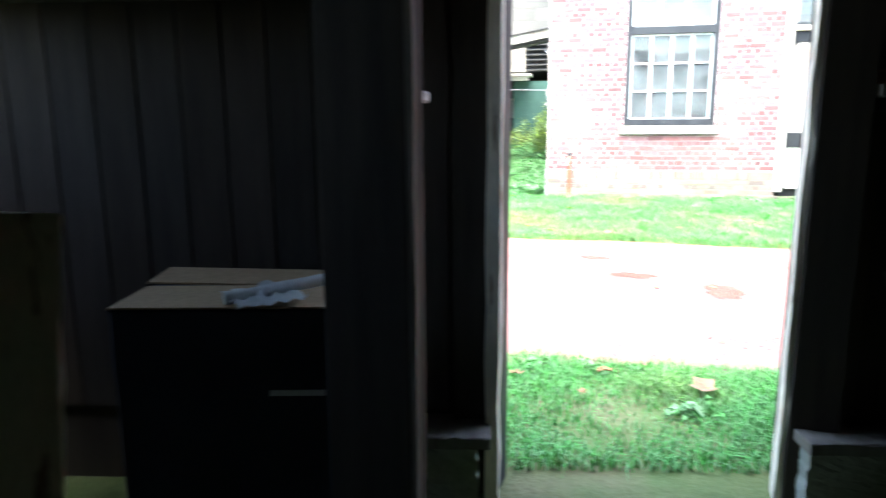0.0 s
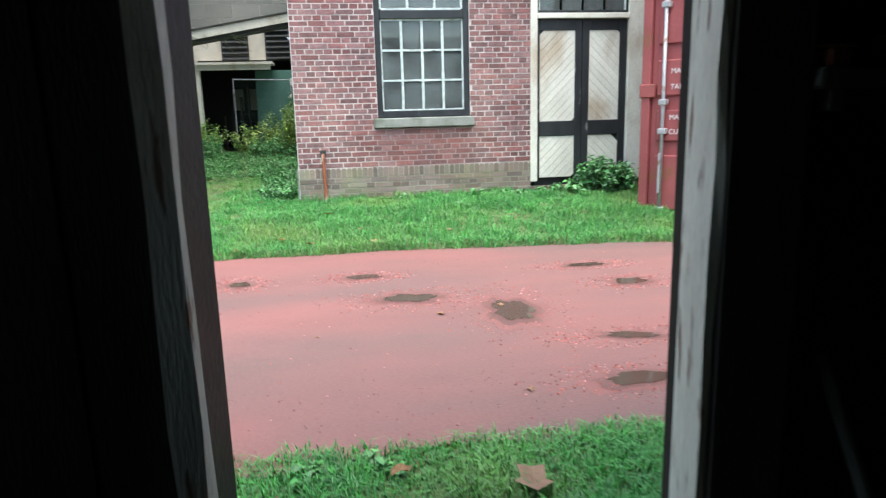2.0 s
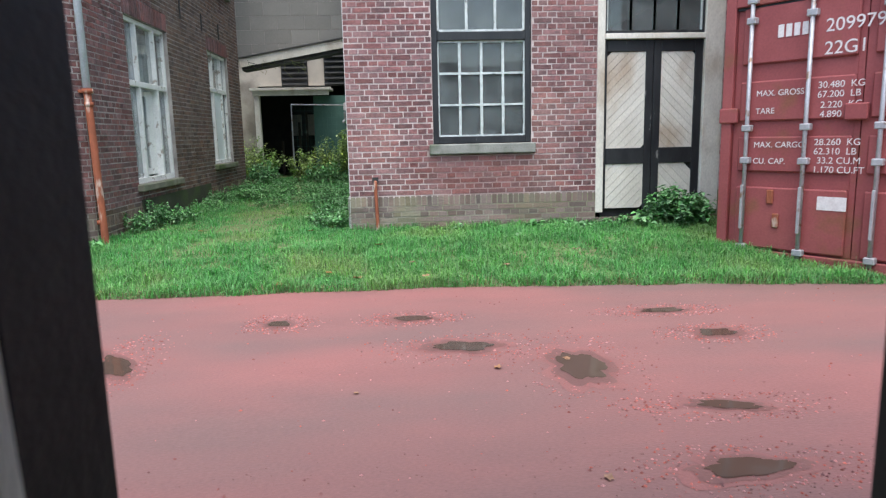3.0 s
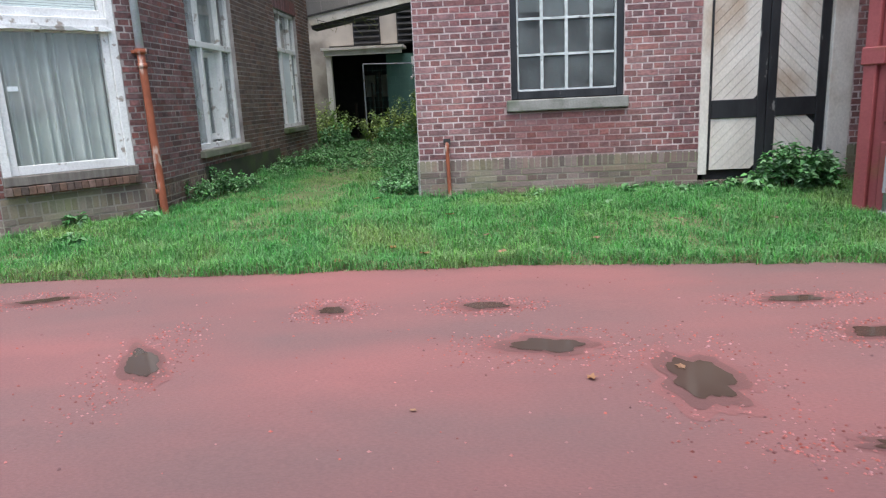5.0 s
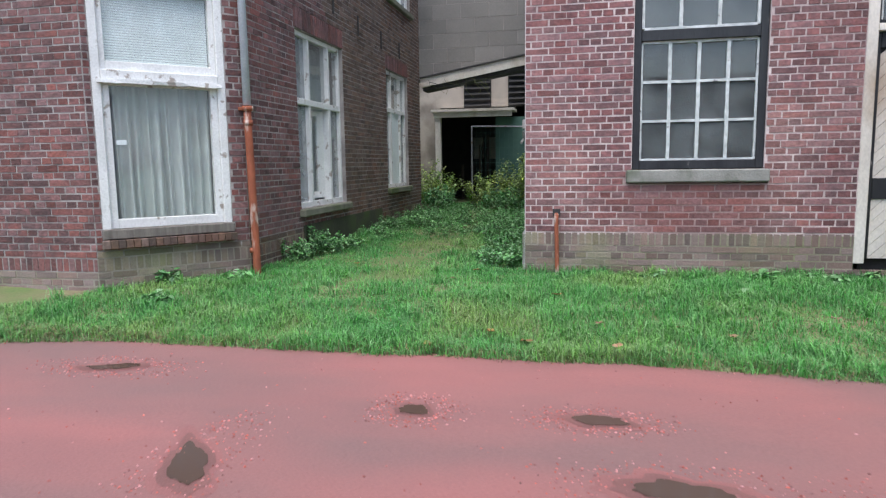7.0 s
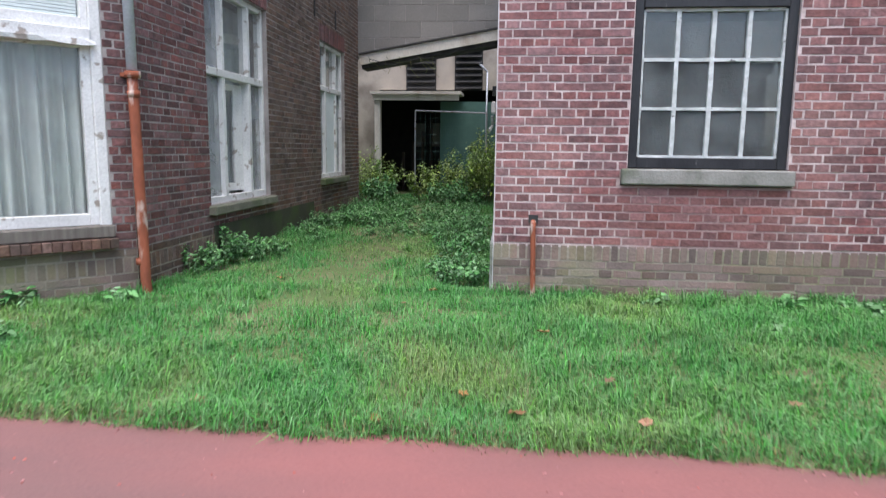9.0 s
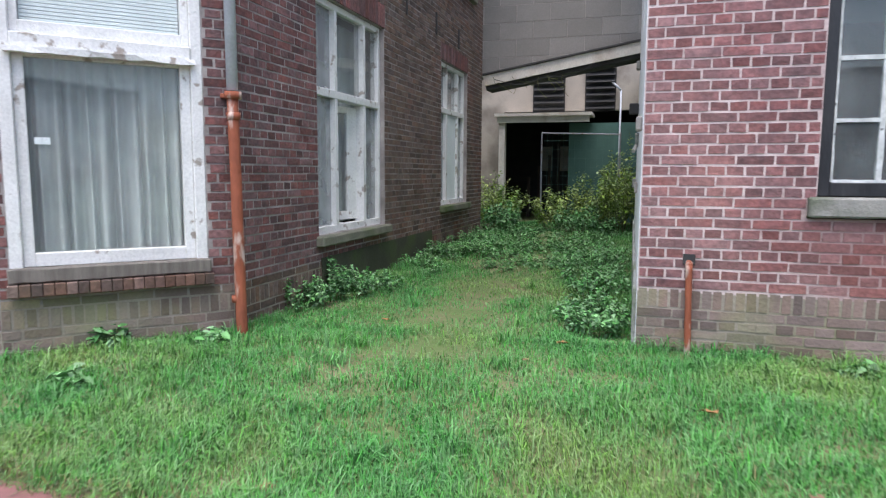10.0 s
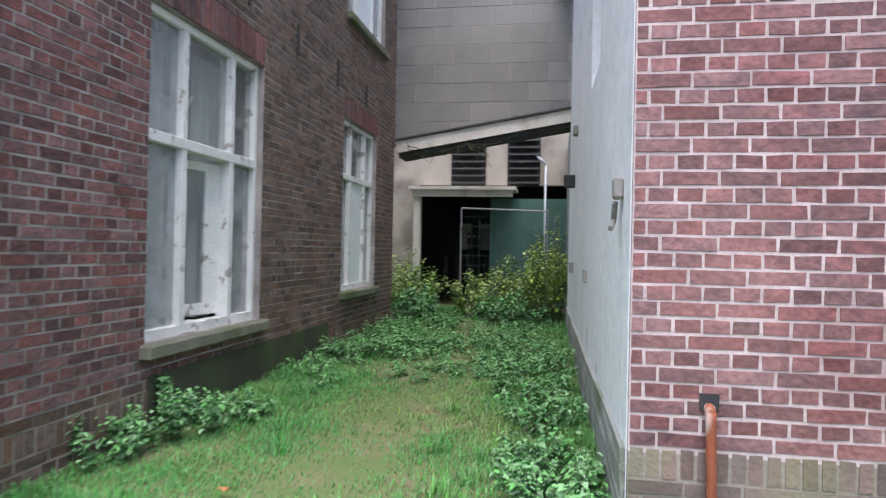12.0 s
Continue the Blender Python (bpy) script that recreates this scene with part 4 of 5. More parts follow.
for k in range(1, 14):
    tube(bmw, (k * 0.1, 0, 0.2), (k * 0.1, 0, 1.76), 0.0015, 4)
for k in range(1, 10):
    tube(bmw, (0, 0, 0.2 + k * 0.16), (1.4, 0, 0.2 + k * 0.16), 0.0015, 4)
part("wire_mesh", bmw, M["green_sheet"], fence)
part("yard_wall", boxes((-1.6, -1.5, -1.3, 2.6, 0, 3.0)), M["far_wall"], yard)
tagged(new("wall_east", mesh_of(boxes((-0.64, -0.42, 15.87, 19.2, 0, 3.2)), "wall_east", M["plaster_grey"])), "damp grey yard wall behind shrubs", "wall", kind="structure")

# ---- shipping container ----
box_c = thing("shipping_container", pose(2.95, 7.78, 0.03, 0, 0, -55) @ Matrix.Scale(0.93, 4), "red steel shipping container with locking rods and white lettering", "container")
CW, CH = 2.44, 2.59
bm = bmesh.new()
for k in range(24):
    y0 = 0.15 + k * 0.245
    box(bm, 0.02, 0.06, y0, y0 + 0.13, 0.16, 2.45)
part("side_ribs", bm, M["container_red"], box_c, "corrugated side")
part("shell", boxes((0.04, CW - 0.04, 0.12, 6.0, 0.12, 2.55)), M["container_red"], box_c)
frame_bars([(0, 0.10, 0, 0.14, 0, CH), (CW - 0.10, CW, 0, 0.14, 0, CH), (0.10, CW - 0.10, 0.0, 0.12, 2.36, CH), (0.10, CW - 0.10, 0.0, 0.12, 0.0, 0.10),
            (0, 0.1, 0.14, 6.0, 0, 0.13), (0, 0.1, 0.14, 6.0, 2.48, CH)], M["container_red"], box_c, "corner_frame", bevel=0.008)
for d0 in (0.105, CW / 2 + 0.005):
    d1 = d0 + CW / 2 - 0.11
    leafc = thing("container_door")
    leafc.parent = box_c
    part("door_panel", boxes((d0, d1, 0.05, 0.09, 0.105, 2.34)), M["container_red"], leafc)
    zr = [0.105, 0.70, 0.83, 1.17, 1.30, 1.68, 1.82, 2.34]
    for z0, z1 in zip(zr[::2], zr[1::2]):
        part("raised_band", boxes((d0 + 0.07, d1 - 0.05, 0.012, 0.05, z0 + 0.015, z1), bevel=0.012), M["container_red"], leafc)
    for z0, z1 in zip(zr[1::2][:-1], zr[2::2]):
        part("recess_seal", boxes((d0 + 0.07, d1 - 0.05, 0.044, 0.05, z0, z1 + 0.015)), M["container_red"], leafc)
    for u in (d0 + 0.17, d0 + 0.70):
        rod = thing("locking_rod")
        rod.parent = leafc
        part("rod", tube(bmesh.new(), (u, -0.03, 0.06), (u, -0.03, 2.42), 0.019, 10), M["steel"], rod, smooth=True)
        for z in (0.12, 0.95, 1.25, 2.22, 2.40):
            part("rod_bracket", boxes((u - 0.045, u + 0.045, -0.055, 0.012, z - 0.03, z + 0.03), bevel=0.008), M["steel"], rod)
        part("rod_handle", boxes((u - 0.012, u + 0.012, -0.075, -0.05, 0.30, 0.72), bevel=0.004), M["steel"], rod)
    part("hinge", boxes((d0 - 0.12, d0 + 0.06, -0.02, 0.03, 1.30, 1.44), bevel=0.01), M["container_red"], leafc)
    part("latch", boxes((d0 + 0.38, d0 + 0.44, -0.012, 0.012, 0.55, 0.68), bevel=0.008), M["rust"], leafc)
    part("latch", boxes((d0 + 0.44, d0 + 0.50, -0.012, 0.012, 0.33, 0.46), bevel=0.008), M["rust"], leafc)
    part("door_gasket", boxes((d0, d1, 0.03, 0.05, 2.335, 2.36)), M["paint_black"], leafc, "black rubber gasket")


def lettering(body, x, z, size):
    cu = bpy.data.curves.new("lettering", "FONT")
    cu.body, cu.size, cu.extrude = body, size, 0.001
    tmp = bpy.data.objects.new("tmp", cu)
    scene.collection.objects.link(tmp)
    me = bpy.data.meshes.new_from_object(tmp.evaluated_get(bpy.context.evaluated_depsgraph_get()))
    bpy.data.objects.remove(tmp)
    me.materials.clear()
    me.materials.append(M["letter_white"])
    ob = new("lettering", me)
    ob.parent = box_c
    ob.matrix_basis = pose(x, 0.009, z, 90)
    return tagged(ob, "white stencilled lettering")


for body, x, z, s in (("209979", 0.90, 2.05, 0.155), ("22G1", 0.90, 1.86, 0.155), ("MAX. GROSS", 0.33, 1.54, 0.075), ("TARE", 0.33, 1.38, 0.075),
                      ("30.480  KG", 0.87, 1.58, 0.08), ("67.200  LB", 0.87, 1.50, 0.08), ("2.220  KG", 0.90, 1.41, 0.08), ("4.890  LB", 0.90, 1.33, 0.08),
                      ("MAX. CARGO", 0.33, 1.07, 0.075), ("CU. CAP.", 0.33, 0.92, 0.075), ("28.260  KG", 0.87, 1.09, 0.08), ("62.310  LB", 0.87, 1.01, 0.08),
                      ("33.2 CU.M", 0.90, 0.93, 0.08), ("1.170 CU.FT", 0.87, 0.85, 0.08)):
    lettering(body, x, z, s)
for k in range(4):
    part("lettering_bar", boxes((0.50 + 0.07 * k, 0.55 + 0.07 * k, 0.006, 0.010, 2.05, 2.16)), M["letter_white"], box_c, "worn white lettering")
part("label_plate", boxes((0.93, 1.17, 0.006, 0.010, 0.52, 0.64)), M["letter_white"], box_c, "pale rectangular label")

copy_thing(box_c, pose(2.99, 7.80, 2.45, 0, 0, -55) @ Matrix.Scale(0.93, 4))


# ---- plants ----
def leaf_fan(name, n, spread, height, leaf, material, label, category, at, seed, stems=8, droop=0.5, group=""):
    """A low plant: thin stems and many small folded leaves up them."""
    r = np.random.default_rng(seed)
    x, y = at
    p = thing(name, Matrix.Translation((x, y, bumpy(x, y) - 0.03)), label, category, group)
    bm = bmesh.new()
    tips = []
    for i in range(stems):
        a, d = r.uniform(0, 6.283), spread * math.sqrt(r.uniform(0, 1))
        h = height * r.uniform(0.5, 1.05) * (1 - 0.35 * d / spread)
        foot = Vector((math.cos(a) * d * 0.6, math.sin(a) * d * 0.6, 0))
        tip = Vector((math.cos(a) * d, math.sin(a) * d, h))
        tube(bm, foot, tip, 0.004, 4, 0.0015)
        tips.append((foot, tip))
    tagged(part("stalk", bm, M["stem"], p), kind="stuff")
    vs, fs = [], []
    for i in range(n):
        f, t = tips[r.integers(len(tips))]
        k = r.uniform(0.25, 1.0) ** 0.7
        c = f.lerp(t, k) + Vector(r.normal(0, spread * 0.06, 3))
        a, ln = r.uniform(0, 6.283), leaf * r.uniform(0.5, 1.25)
        pitch = r.uniform(-droop, 0.5)
        d = Vector((math.cos(a) * math.cos(pitch), math.sin(a) * math.cos(pitch), math.sin(pitch)))
        s = Vector((-math.sin(a), math.cos(a), r.uniform(-0.4, 0.4))) * ln * 0.34
        o = len(vs)
        lift = Vector((0, 0, ln * 0.08))
        vs += [c, c + d * ln * 0.35 + s + lift, c + d * ln * 0.4 - lift, c + d * ln * 0.35 - s + lift, c + d * ln * 0.75 + s * 0.6 - lift, c + d * ln - lift * 3, c + d * ln * 0.75 - s * 0.6 - lift]
        fs += [(o, o + 1, o + 2), (o, o + 2, o + 3), (o + 1, o + 4, o + 2), (o + 2, o + 6, o + 3), (o + 4, o + 5, o + 2), (o + 2, o + 5, o + 6)]
    ob = new("foliage", fast_mesh("foliage", [tuple(v) for v in vs], fs, material))
    ob.parent = p
    return p


leaf_fan("nettle_bush", 2600, 0.40, 0.50, 0.06, M["nettle"], "dense dark green nettle bush in front of the door", "plant", (3.0, 8.85), 1, 26)
for k, (x, y, sp, h, n) in enumerate(((-0.78, 9.6, 0.28, 0.24, 380), (-0.92, 9.94, 0.25, 0.22, 300), (-0.9, 10.73, 0.25, 0.3, 260), (-0.97, 11.69, 0.3, 0.28, 300), (-0.98, 12.64, 0.35, 0.3, 340), (-3.02, 10.14, 0.36, 0.34, 560), (-3.13, 9.62, 0.25, 0.26, 300), (-2.78, 10.49, 0.22, 0.22, 240), (-2.7, 12.92, 0.4, 0.26, 420), (-2.31, 13.62, 0.45, 0.26, 460), (-1.86, 13.9, 0.4, 0.18, 300), (-1.25, 13.63, 0.4, 0.22, 320), (-2.66, 14.4, 0.4, 0.25, 380), (-1.47, 14.71, 0.45, 0.2, 340), (-2.37, 15.22, 0.4, 0.25, 380), (-1.34, 12.79, 0.3, 0.2, 240), (-2.06, 12.96, 0.3, 0.14, 200))):
    leaf_fan("nettle_clump", int(n * 3.8), sp * 1.15, h * 1.1, 0.036, M["nettle"], "low clump of dusty green nettles in the grass", "plant", (x, y), 10 + k, 24, group="nettles in the alley")
rw = random.Random(21)
for k in range(16):
    y = rw.uniform(11.6, 16.2)
    x = rw.uniform(-2.9, -0.8)
    leaf_fan("low_weed", 700, rw.uniform(0.3, 0.45), rw.uniform(0.10, 0.18), 0.03, M["nettle"], "low spreading weeds carpeting the alley floor", "plant", (x, y), 200 + k, 12, group="low weeds in the alley")
for k, (x, y, sp, h) in enumerate(((2.35, 8.95, 0.2, 0.2), (1.95, 8.9, 0.14, 0.16), (1.45, 8.95, 0.12, 0.13), (0.6, 9.0, 0.12, 0.1), (-3.6, 8.25, 0.16, 0.18), (-3.1, 8.55, 0.12, 0.14), (2.7, 8.85, 0.22, 0.2), (-3.35, 7.75, 0.12, 0.12), (1.2, 8.3, 0.10, 0.09))):
    leaf_fan("dock_weed", 110, sp, h, 0.07, M["nettle"], "small broad-leaved weed at the wall foot", "plant", (x, y), 50 + k, 7, group="weeds along the walls")
for k, (x, y) in enumerate(((0.0, 3.36), (-0.193, 3.272), (0.393, 2.947))):
    leaf_fan("clover_tuft", 60, 0.12, 0.10, 0.045, M["nettle"], "small clover tuft in the threshold grass", "plant", (x, y), 70 + k, 8, group="clover by the doorway")
for k, (x, y, sp, h, n, mt) in enumerate(((-1.11, 16.79, 0.7, 1.25, 1500, 'leaf_yellow'), (-1.88, 16.97, 0.6, 0.85, 1000, 'leaf_yellow'), (-0.84, 16.24, 0.4, 1.5, 700, 'leaf_yellow'), (-3.06, 16.87, 0.55, 0.95, 1000, 'leaf_yellow'), (-2.81, 16.11, 0.4, 0.6, 600, 'nettle'), (-1.45, 15.98, 0.5, 0.55, 700, 'nettle'), (-3.47, 18.08, 0.6, 1.1, 800, 'leaf_yellow'), (-0.86, 17.72, 0.5, 1.75, 700, 'leaf_yellow'))):
    leaf_fan("shrub", int(n * 2.6), sp, h, 0.055, M[mt], "tangled yellow-green shrub at the end of the alley", "shrub", (x, y), 90 + k, 36, 0.7, group="shrubs at the end of the alley")


# ---- fallen leaves ----
def dead_leaf(x, y, z, s, seed):
    r = random.Random(seed)
    bm = bmesh.new()
    n = 10
    rim = []
    for i in range(n):
        a = 2 * math.pi * i / n
        k = (1.0 if i % 2 == 0 else 0.62) * r.uniform(0.8, 1.15)
        rim.append(bm.verts.new((math.cos(a) * s * k, math.sin(a) * s * k * 0.75, r.uniform(0.0, 0.35) * s)))
    c = bm.verts.new((0, 0, 0))
    for i in range(n):
        bm.faces.new((c, rim[i], rim[(i + 1) % n]))
    ob = new("fallen_leaf", mesh_of(bm, "fallen_leaf", M["dead_leaf"]))
    ob.matrix_basis = pose(x, y, z, 0, 0, r.uniform(0, 360))
    tagged(ob, "curled brown fallen leaf lying on the ground", "leaf", "fallen leaves")


LEAVES = [(0.478, 3.121, 0.08), (0.084, 3.286, 0.045), (-0.299, 3.147, 0.04), (-0.014, 2.994, 0.03), (0.682, 3.859, 0.028), (0.473, 4.994, 0.035), (0.85, 5.079, 0.03), (-0.225, 4.744, 0.02),
          (-0.95, 7.0, 0.05), (-0.35, 7.15, 0.05), (0.2, 7.1, 0.05), (0.9, 7.35, 0.045), (-0.6, 7.3, 0.045), (0.6, 7.45, 0.05), (1.6, 7.7, 0.05), (-1.8, 7.1, 0.05),
          (-0.95, 9.0, 0.05), (-0.2, 8.1, 0.05), (0.1, 7.5, 0.045), (2.3, 7.6, 0.04), (-2.2, 9.3, 0.04), (-1.1, 8.6, 0.03)]
for k, (x, y, s) in enumerate(LEAVES):
    g = road_near(x) < y < road_far(x)
    dead_leaf(x, y, road_z(x, y) + 0.004 if g else bumpy(x, y) + 0.03, s, k)

# ---- barn the walk starts in ----
SHED = pose(-0.862, 0.6896, 0, 0, 0, -6.58) @ Matrix.Scale(0.9116, 4)
barn = SHED @ pose(0.45, 1.80, 0, 0, 0, 16.0)
OPEN_W = 0.925


def barn_wall(name, bm, material, label):
    ob = new(name, mesh_of(bm, name, material))
    ob.matrix_basis = barn
    return tagged(ob, label, "wall", kind="structure")


T = 0.14
barn_wall("wall_front_left", boxes((-2.6, -0.002, 0, T, 0.0, 2.75)), M["wood_dark"], "dark tarred plank wall beside the doorway")
barn_wall("wall_front_right", boxes((OPEN_W + 0.055, 4.2, 0, T, 0.0, 2.75)), M["wood_dark"], "dark tarred plank wall beside the doorway")
barn_wall("wall_front_top", boxes((-0.002, OPEN_W + 0.055, 0, T, 2.52, 2.75)), M["wood_dark"], "dark boards over the doorway")
barn_wall("wall_back", boxes((-2.6, 4.2, -5.2, -5.0, 0.0, 2.75)), M["wood_dark"], "dark rear plank wall")
# opening out of view, added so that daylight reaches the box top
barn_wall("wall_west", boxes((-2.6, -2.45, -5.0, -0.75, 0.0, 2.75), (-2.6, -2.45, -0.15, 0, 0.0, 2.75), (-2.6, -2.45, -0.75, -0.15, 0.0, 1.35), (-2.6, -2.45, -0.75, -0.15, 2.25, 2.75)), M["wood_dark"], "dark side plank wall with an unseen opening added for light")
barn_wall("wall_east_barn", boxes((4.05, 4.2, -5.0, 0, 0.0, 2.75)), M["wood_dark"], "dark side plank wall")
ceil = new("ceiling", mesh_of(boxes((-2.7, 4.3, -5.3, T, 2.752, 2.9)), "ceiling", M["wood_dark"]))
ceil.matrix_basis = barn
tagged(ceil, "dark boarded barn ceiling", "ceiling", kind="structure")
flo = new("floor", mesh_of(boxes((-2.6, 4.2, -5.2, 0.02, -0.2, 0.022)), "floor", M["soil"]))
flo.matrix_basis = barn
tagged(flo, "dark dirt floor of the barn", "floor", kind="structure")
for k in range(18):
    u = -2.4 + k * 0.14
    if u < -0.16:
        pl = new("plank", mesh_of(boxes((u, u + 0.132, -0.018, -0.002, 0.3, 2.74)), "plank", M["wood_dark"]))
        pl.parent = bpy.data.objects["wall_front_left"]
for k in range(22):
    u = OPEN_W + 0.16 + k * 0.14
    if u < 4.0:
        pl = new("plank", mesh_of(boxes((u, u + 0.132, -0.018, -0.002, 0.3, 2.74)), "plank", M["wood_dark"]))
        pl.parent = bpy.data.objects["wall_front_right"]

jamb = thing("door_frame", barn, "old barn door frame with peeling pale paint", "door frame", kind="structure")
part("jamb", worn(boxes((-0.15, -0.03, -0.06, -0.02, 0.02, 2.515)), 0.002), M["wood_dark"], jamb)
part("jamb", worn(boxes((OPEN_W + 0.07, OPEN_W + 0.2, -0.06, -0.02, 0.02, 2.515)), 0.002), M["wood_dark"], jamb)
jamb = thing("door_post", SHED @ Matrix(), "weathered barn door post with peeling pale paint", "door frame", kind="structure")
part("painted_edge", worn(boxes((0.43, 0.472, 1.70, 1.738, 0.02, 2.515)), 0.004), M["wood_pale"], jamb, "peeling pale painted edge")
part("outer_post", boxes((0.42, 0.464, 1.742, 1.87, 0.02, 2.515), bevel=0.004), M["post_dark"], jamb, "dark blue-grey outer post")
jamb = thing("door_post", SHED @ Matrix(), "weathered barn door post with peeling pale paint", "door frame", kind="structure")
part("painted_edge", worn(boxes((1.336, 1.354, 1.98, 2.06, 0.02, 2.515)), 0.004), M["wood_pale"], jamb, "peeling pale painted edge")
part("outer_post", boxes((1.356, 1.40, 2.073, 2.17, 0.02, 2.515), bevel=0.004), M["wood_pale"], jamb, "pale weathered outer post")
part("inner_board", boxes((1.357, 1.50, 1.97, 2.01, 0.02, 2.515), bevel=0.003), M["wood_dark"], jamb)
for u0, u1 in ((-0.42, -0.03), (OPEN_W + 0.03, OPEN_W + 0.55)):
    st = thing("wall_plinth", barn, "rough concrete plinth with a grey ledge board", "ledge", kind="structure")
    part("plinth", worn(boxes((u0, u1 - 0.04 if u0 < 0 else u1, -0.16, -0.021, 0.02, 0.25)), 0.004), M["plaster_grey"], st)
    part("ledge_board", worn(boxes((u0 - 0.02, u1, -0.2, -0.021, 0.25, 0.29), bevel=0.004), 0.002), M["wood_grey"], st)

post = thing("wooden_post", SHED @ pose(0.398, 1.03, 0.022), "dark square timber post with a worn pale edge", "post")
part("shaft", boxes((-0.14, 0.06, -0.05, 0.05, 0, 2.73), bevel=0.006), M["wood_dark"], post)
part("worn_edge", worn(boxes((0.06, 0.075, -0.055, -0.03, 0, 2.73)), 0.002), M["wood_grey"], post, "worn grey edge strip")

carton = thing("cardboard_box", SHED @ pose(-0.115, 1.27, 0.022, 0, 0, 19), "large dark printed cardboard box with closed top flaps", "box")
part("carton_body", boxes((-0.31, 0.31, -0.20, 0.20, 0, 0.775), bevel=0.004), M["carton_dark"], carton, "dark blue printed sides")
part("top_flap", boxes((-0.31, 0.31, -0.20, 0.03, 0.777, 0.782)), M["cardboard"], carton, "bare brown flap")
bmf = boxes((-0.31, 0.31, 0.034, 0.20, 0.0, 0.005))
bmesh.ops.transform(bmf, matrix=pose(0, 0, 0.778, 2.5, 1.5), verts=bmf.verts)
part("top_flap", bmf, M["cardboard"], carton, "bare brown flap")
part("print_stroke", boxes((0.08, 0.22, -0.203, -0.2, 0.55, 0.565)), M["plastic"], carton, "pale printed stroke")
tubew = thing("plastic_bag_roll", SHED @ pose(0.08, 1.27, 0.806, 0, 0, 48), "white tube wrapped in crumpled clear plastic, lying on the box", "plastic wrap")
part("roll", worn(tube(bmesh.new(), (-0.24, 0, 0.014), (0.22, 0, 0.05), 0.016, 9), 0.0015), M["plastic"], tubew, smooth=True)
bmf = bmesh.new()
bmesh.ops.create_grid(bmf, x_segments=9, y_segments=6, size=0.09)
for v in bmf.verts:
    v.co.z = abs(random.gauss(0.006, 0.012))
bmesh.ops.translate(bmf, vec=(-0.14, 0.0, 0.004), verts=bmf.verts)
part("loose_film", bmf, M["plastic"], tubew, smooth=True)

slab_board = thing("leaning_board", pose(-0.87, 1.05, 0.02, -4, 5, 40), "dirty pale board leaning beside the dark box", "board")
part("board", worn(boxes((-0.07, 0.07, 0.0, 0.02, 0.0, 1.0), bevel=0.003), 0.004), M["wood_pale"], slab_board)

shelf = thing("wall_shelf", SHED @ pose(1.475, 2.07, 1.315, 0, 0, 16), "rough grey timber shelf carrying odds and ends", "shelf")
part("board", worn(boxes((0.0, 1.3, -0.12, 0.02, 0.0, 0.035), bevel=0.004), 0.002), M["wood_grey"], shelf)
part("bracket", boxes((0.03, 0.065, -0.11, 0.02, -0.04, 0.0), bevel=0.003), M["wood_grey"], shelf)
bits = thing("red_tin", SHED @ pose(1.475, 2.07, 1.351, 0, 0, 16), "small faded red box on the shelf", "box")
part("body", boxes((0.02, 0.075, -0.11, -0.03, 0, 0.035), bevel=0.006), M["paint_rust"], bits)
part("rim", boxes((0.016, 0.079, -0.114, -0.026, 0.035, 0.04), bevel=0.002), M["paint_rust"], bits)
rag = thing("crumpled_rag", SHED @ pose(1.475, 2.07, 1.351, 0, 0, 16), "crumpled pale cloth on the shelf", "cloth")
bmf = bmesh.new()
bmesh.ops.create_icosphere(bmf, subdivisions=3, radius=1, matrix=Matrix.Translation((0.32, -0.05, 0.035)) @ Matrix.Diagonal((0.13, 0.06, 0.04, 1)))
for v in bmf.verts:
    v.co += Vector((0, 0, 0.022)) * noise.noise(v.co * 22) + Vector((0.02, 0.02, 0)) * noise.noise(v.co * 15)
    v.co.z = max(v.co.z, 0.0)
part("cloth", bmf, M["plastic"], rag, smooth=True)

rack = thing("hanging_rack", SHED @ pose(0.192, 1.36, 1.30), "wire rack with a white tray hanging by the post", "rack")
part("tray", boxes((-0.10, 0.16, -0.06, 0.06, 0.0, 0.03), bevel=0.006), M["paint_white"], rack, "white tray edge")
for u in (-0.09, -0.02, 0.05, 0.15):
    part("wire", tube(bmesh.new(), (u, 0.0, 0.03), (u * 0.8, 0.02, 1.43), 0.006, 6), M["steel"], rack)
plank = thing("leaning_plank", SHED @ pose(0.02, 1.55, 0.022, -6), "blue-grey painted plank leaning in the dark", "plank")
part("board", boxes((0, 0.14, 0, 0.025, 0, 0.62), bevel=0.004), M["paint_blue"], plank)
part("cut_end", boxes((0.002, 0.138, 0.001, 0.024, 0.62, 0.624)), M["cardboard"], plank, "raw sawn end")
rodw = thing("leaning_stick", SHED @ pose(0, 0, 0), "thin wooden stick leaning against the wall", "stick")
part("stick", tube(bmesh.new(), (1.78, 1.80, 0.03), (1.60, 2.04, 0.80), 0.014, 8), M["wood_grey"], rodw)
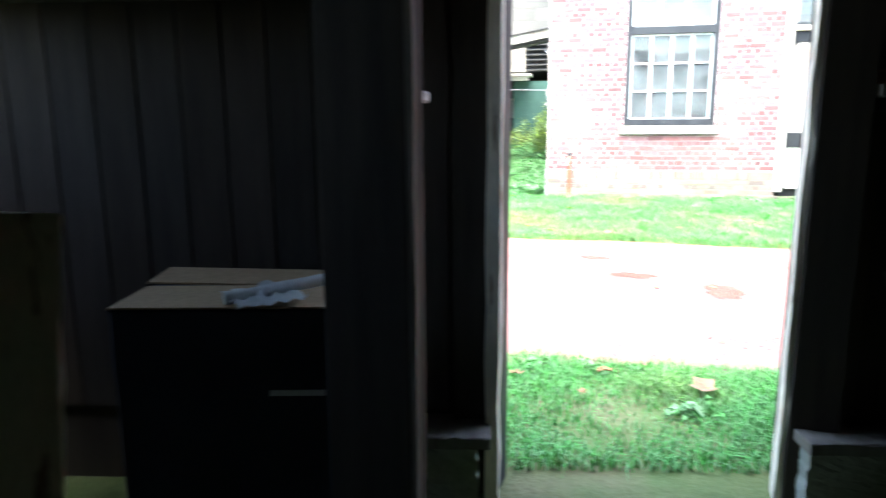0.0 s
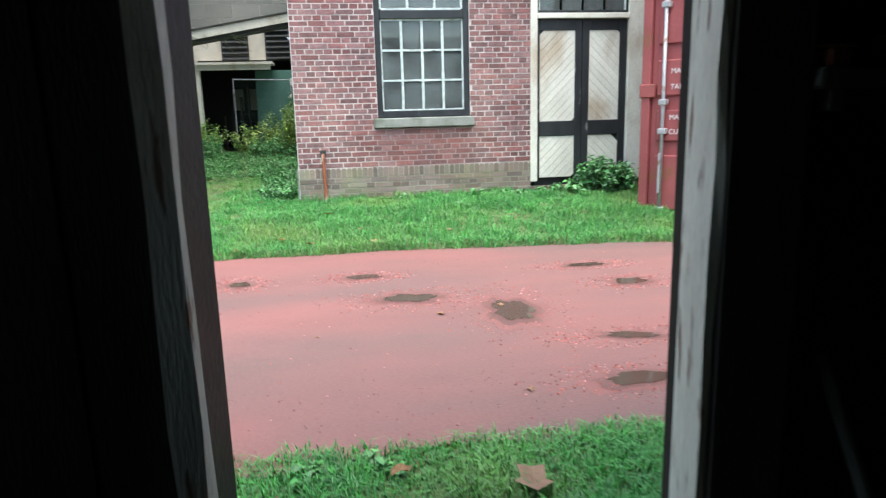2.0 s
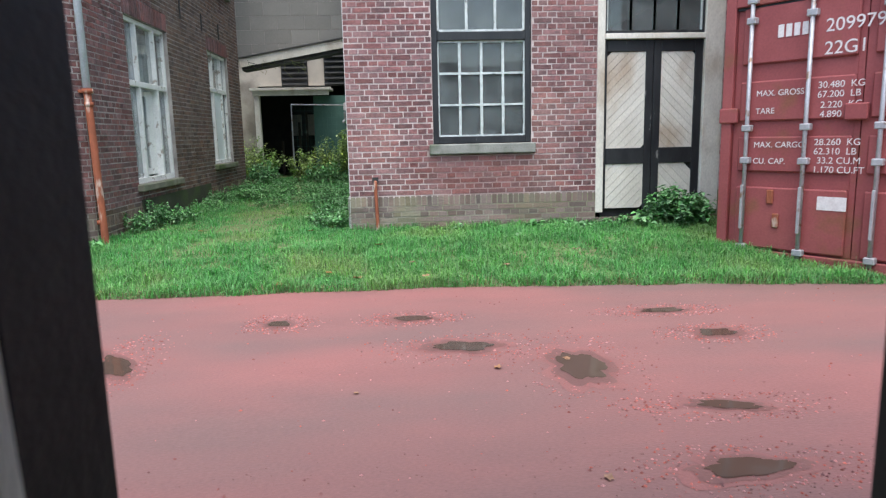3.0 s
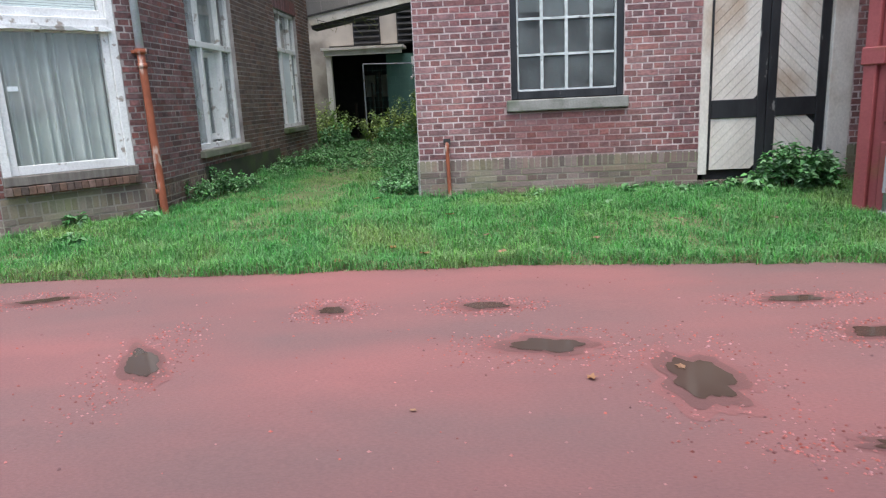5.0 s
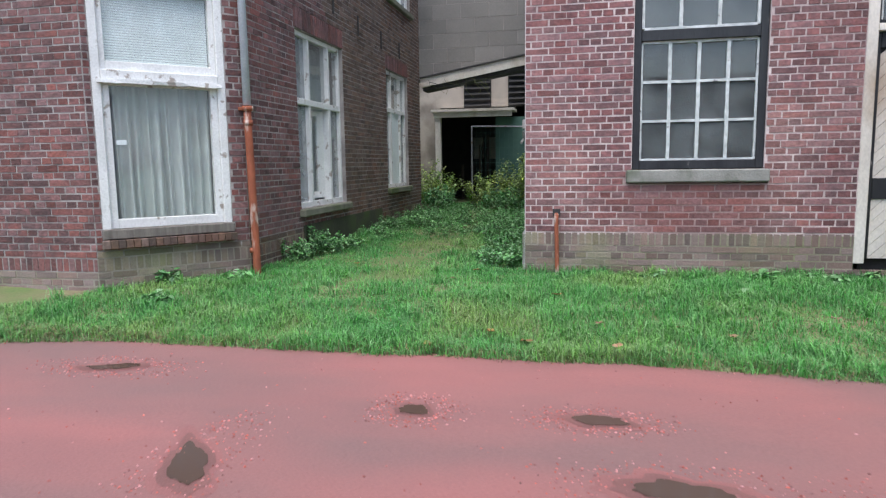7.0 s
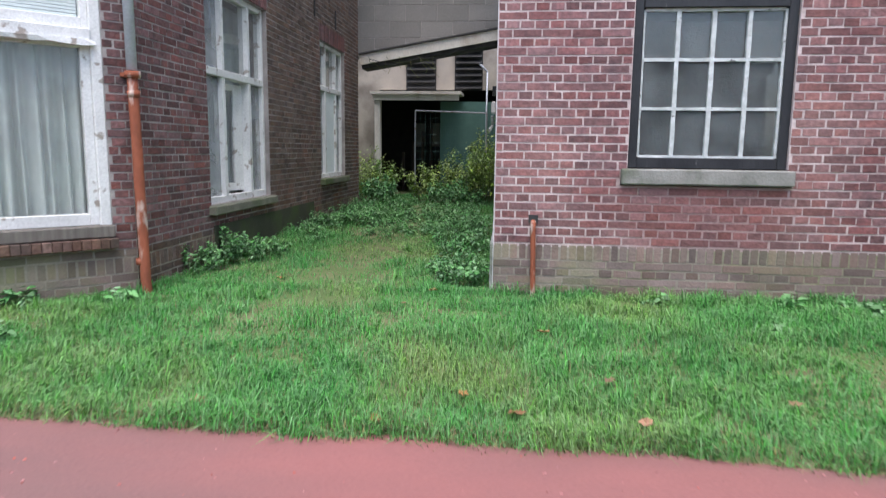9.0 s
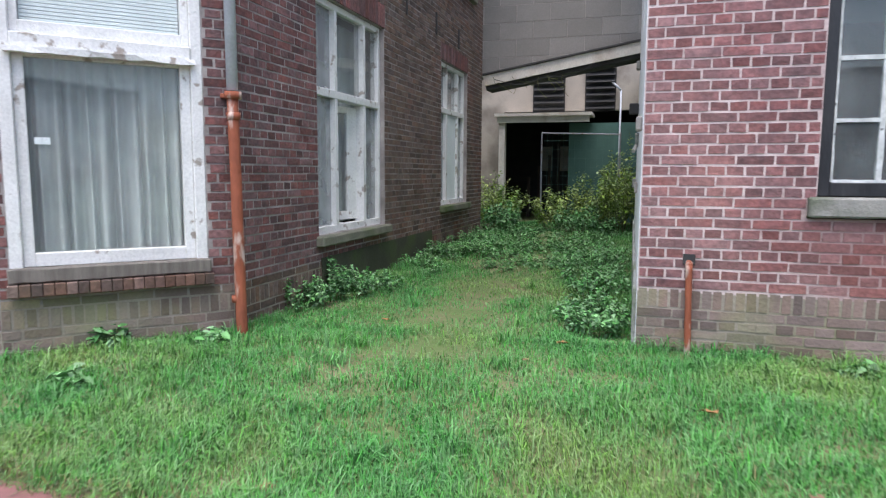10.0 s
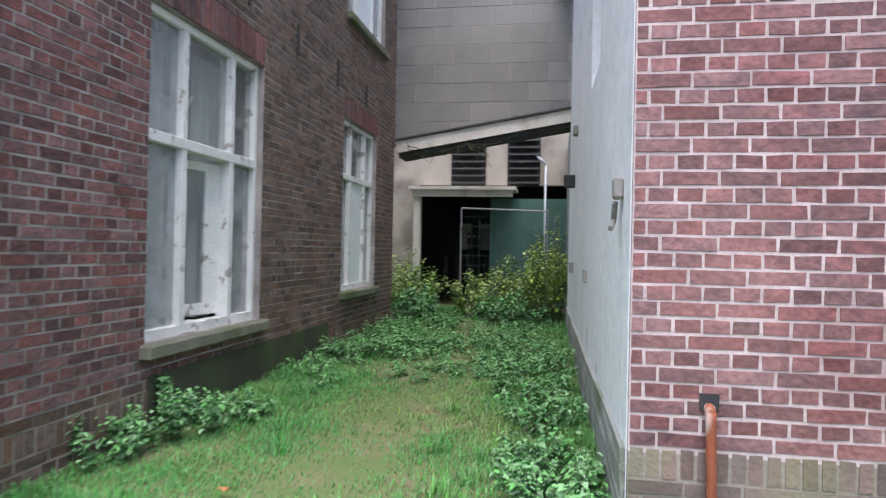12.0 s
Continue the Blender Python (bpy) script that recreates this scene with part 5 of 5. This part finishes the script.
lum = thing("upper_shelf", SHED @ pose(-0.5, 1.62, 1.62, 0, 0, 16), "dim shelf of stacked boards and boxes", "shelf")
part("board", boxes((-0.8, 0.62, -0.25, 0.0, 0, 0.04), bevel=0.003), M["wood_grey"], lum)
for k, (x, w, h, mt) in enumerate(((-0.5, 0.3, 0.12, "wood_grey"), (-0.1, 0.24, 0.16, "cardboard"), (0.3, 0.14, 0.22, "cardboard"))):
    cb = thing("stored_carton", SHED @ pose(-0.5, 1.62, 1.662, 0, 0, 16), "dusty old carton stored on the dark shelf", "box")
    part("body", boxes((x, x + w, -0.22, -0.03, 0, h), bevel=0.004), M[mt], cb)
    part("lid", boxes((x - 0.004, x + w + 0.004, -0.224, -0.026, h, h + 0.006)), M[mt], cb)

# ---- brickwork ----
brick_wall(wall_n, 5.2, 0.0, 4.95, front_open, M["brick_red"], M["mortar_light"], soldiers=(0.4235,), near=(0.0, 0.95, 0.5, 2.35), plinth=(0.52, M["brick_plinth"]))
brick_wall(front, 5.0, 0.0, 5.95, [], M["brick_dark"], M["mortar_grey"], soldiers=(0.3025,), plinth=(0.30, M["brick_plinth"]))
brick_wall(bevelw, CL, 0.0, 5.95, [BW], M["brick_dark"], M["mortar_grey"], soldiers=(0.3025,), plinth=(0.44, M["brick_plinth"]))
arches = [(o[0] - 0.03, o[1] + 0.03, o[3], o[3] + 0.235) for o in (W2, W3)]
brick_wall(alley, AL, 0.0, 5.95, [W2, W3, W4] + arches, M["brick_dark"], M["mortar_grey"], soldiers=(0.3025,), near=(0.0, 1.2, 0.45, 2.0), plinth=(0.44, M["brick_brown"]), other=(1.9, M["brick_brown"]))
for o in arches:
    part("arch_backing", boxes((o[0], o[1], 0.012, 0.25, o[2], o[3])), M["mortar_grey"], alley)
    n = int((o[1] - o[0]) / COURSE)
    for k in range(n):
        u = o[0] + (o[1] - o[0]) * k / n
        ob = part("brick", boxes((u + 0.005, u + COURSE - 0.006, -0.001, 0.02, o[2] + 0.004, o[3] - 0.006), bevel=0.003), M["brick_dark"], alley)
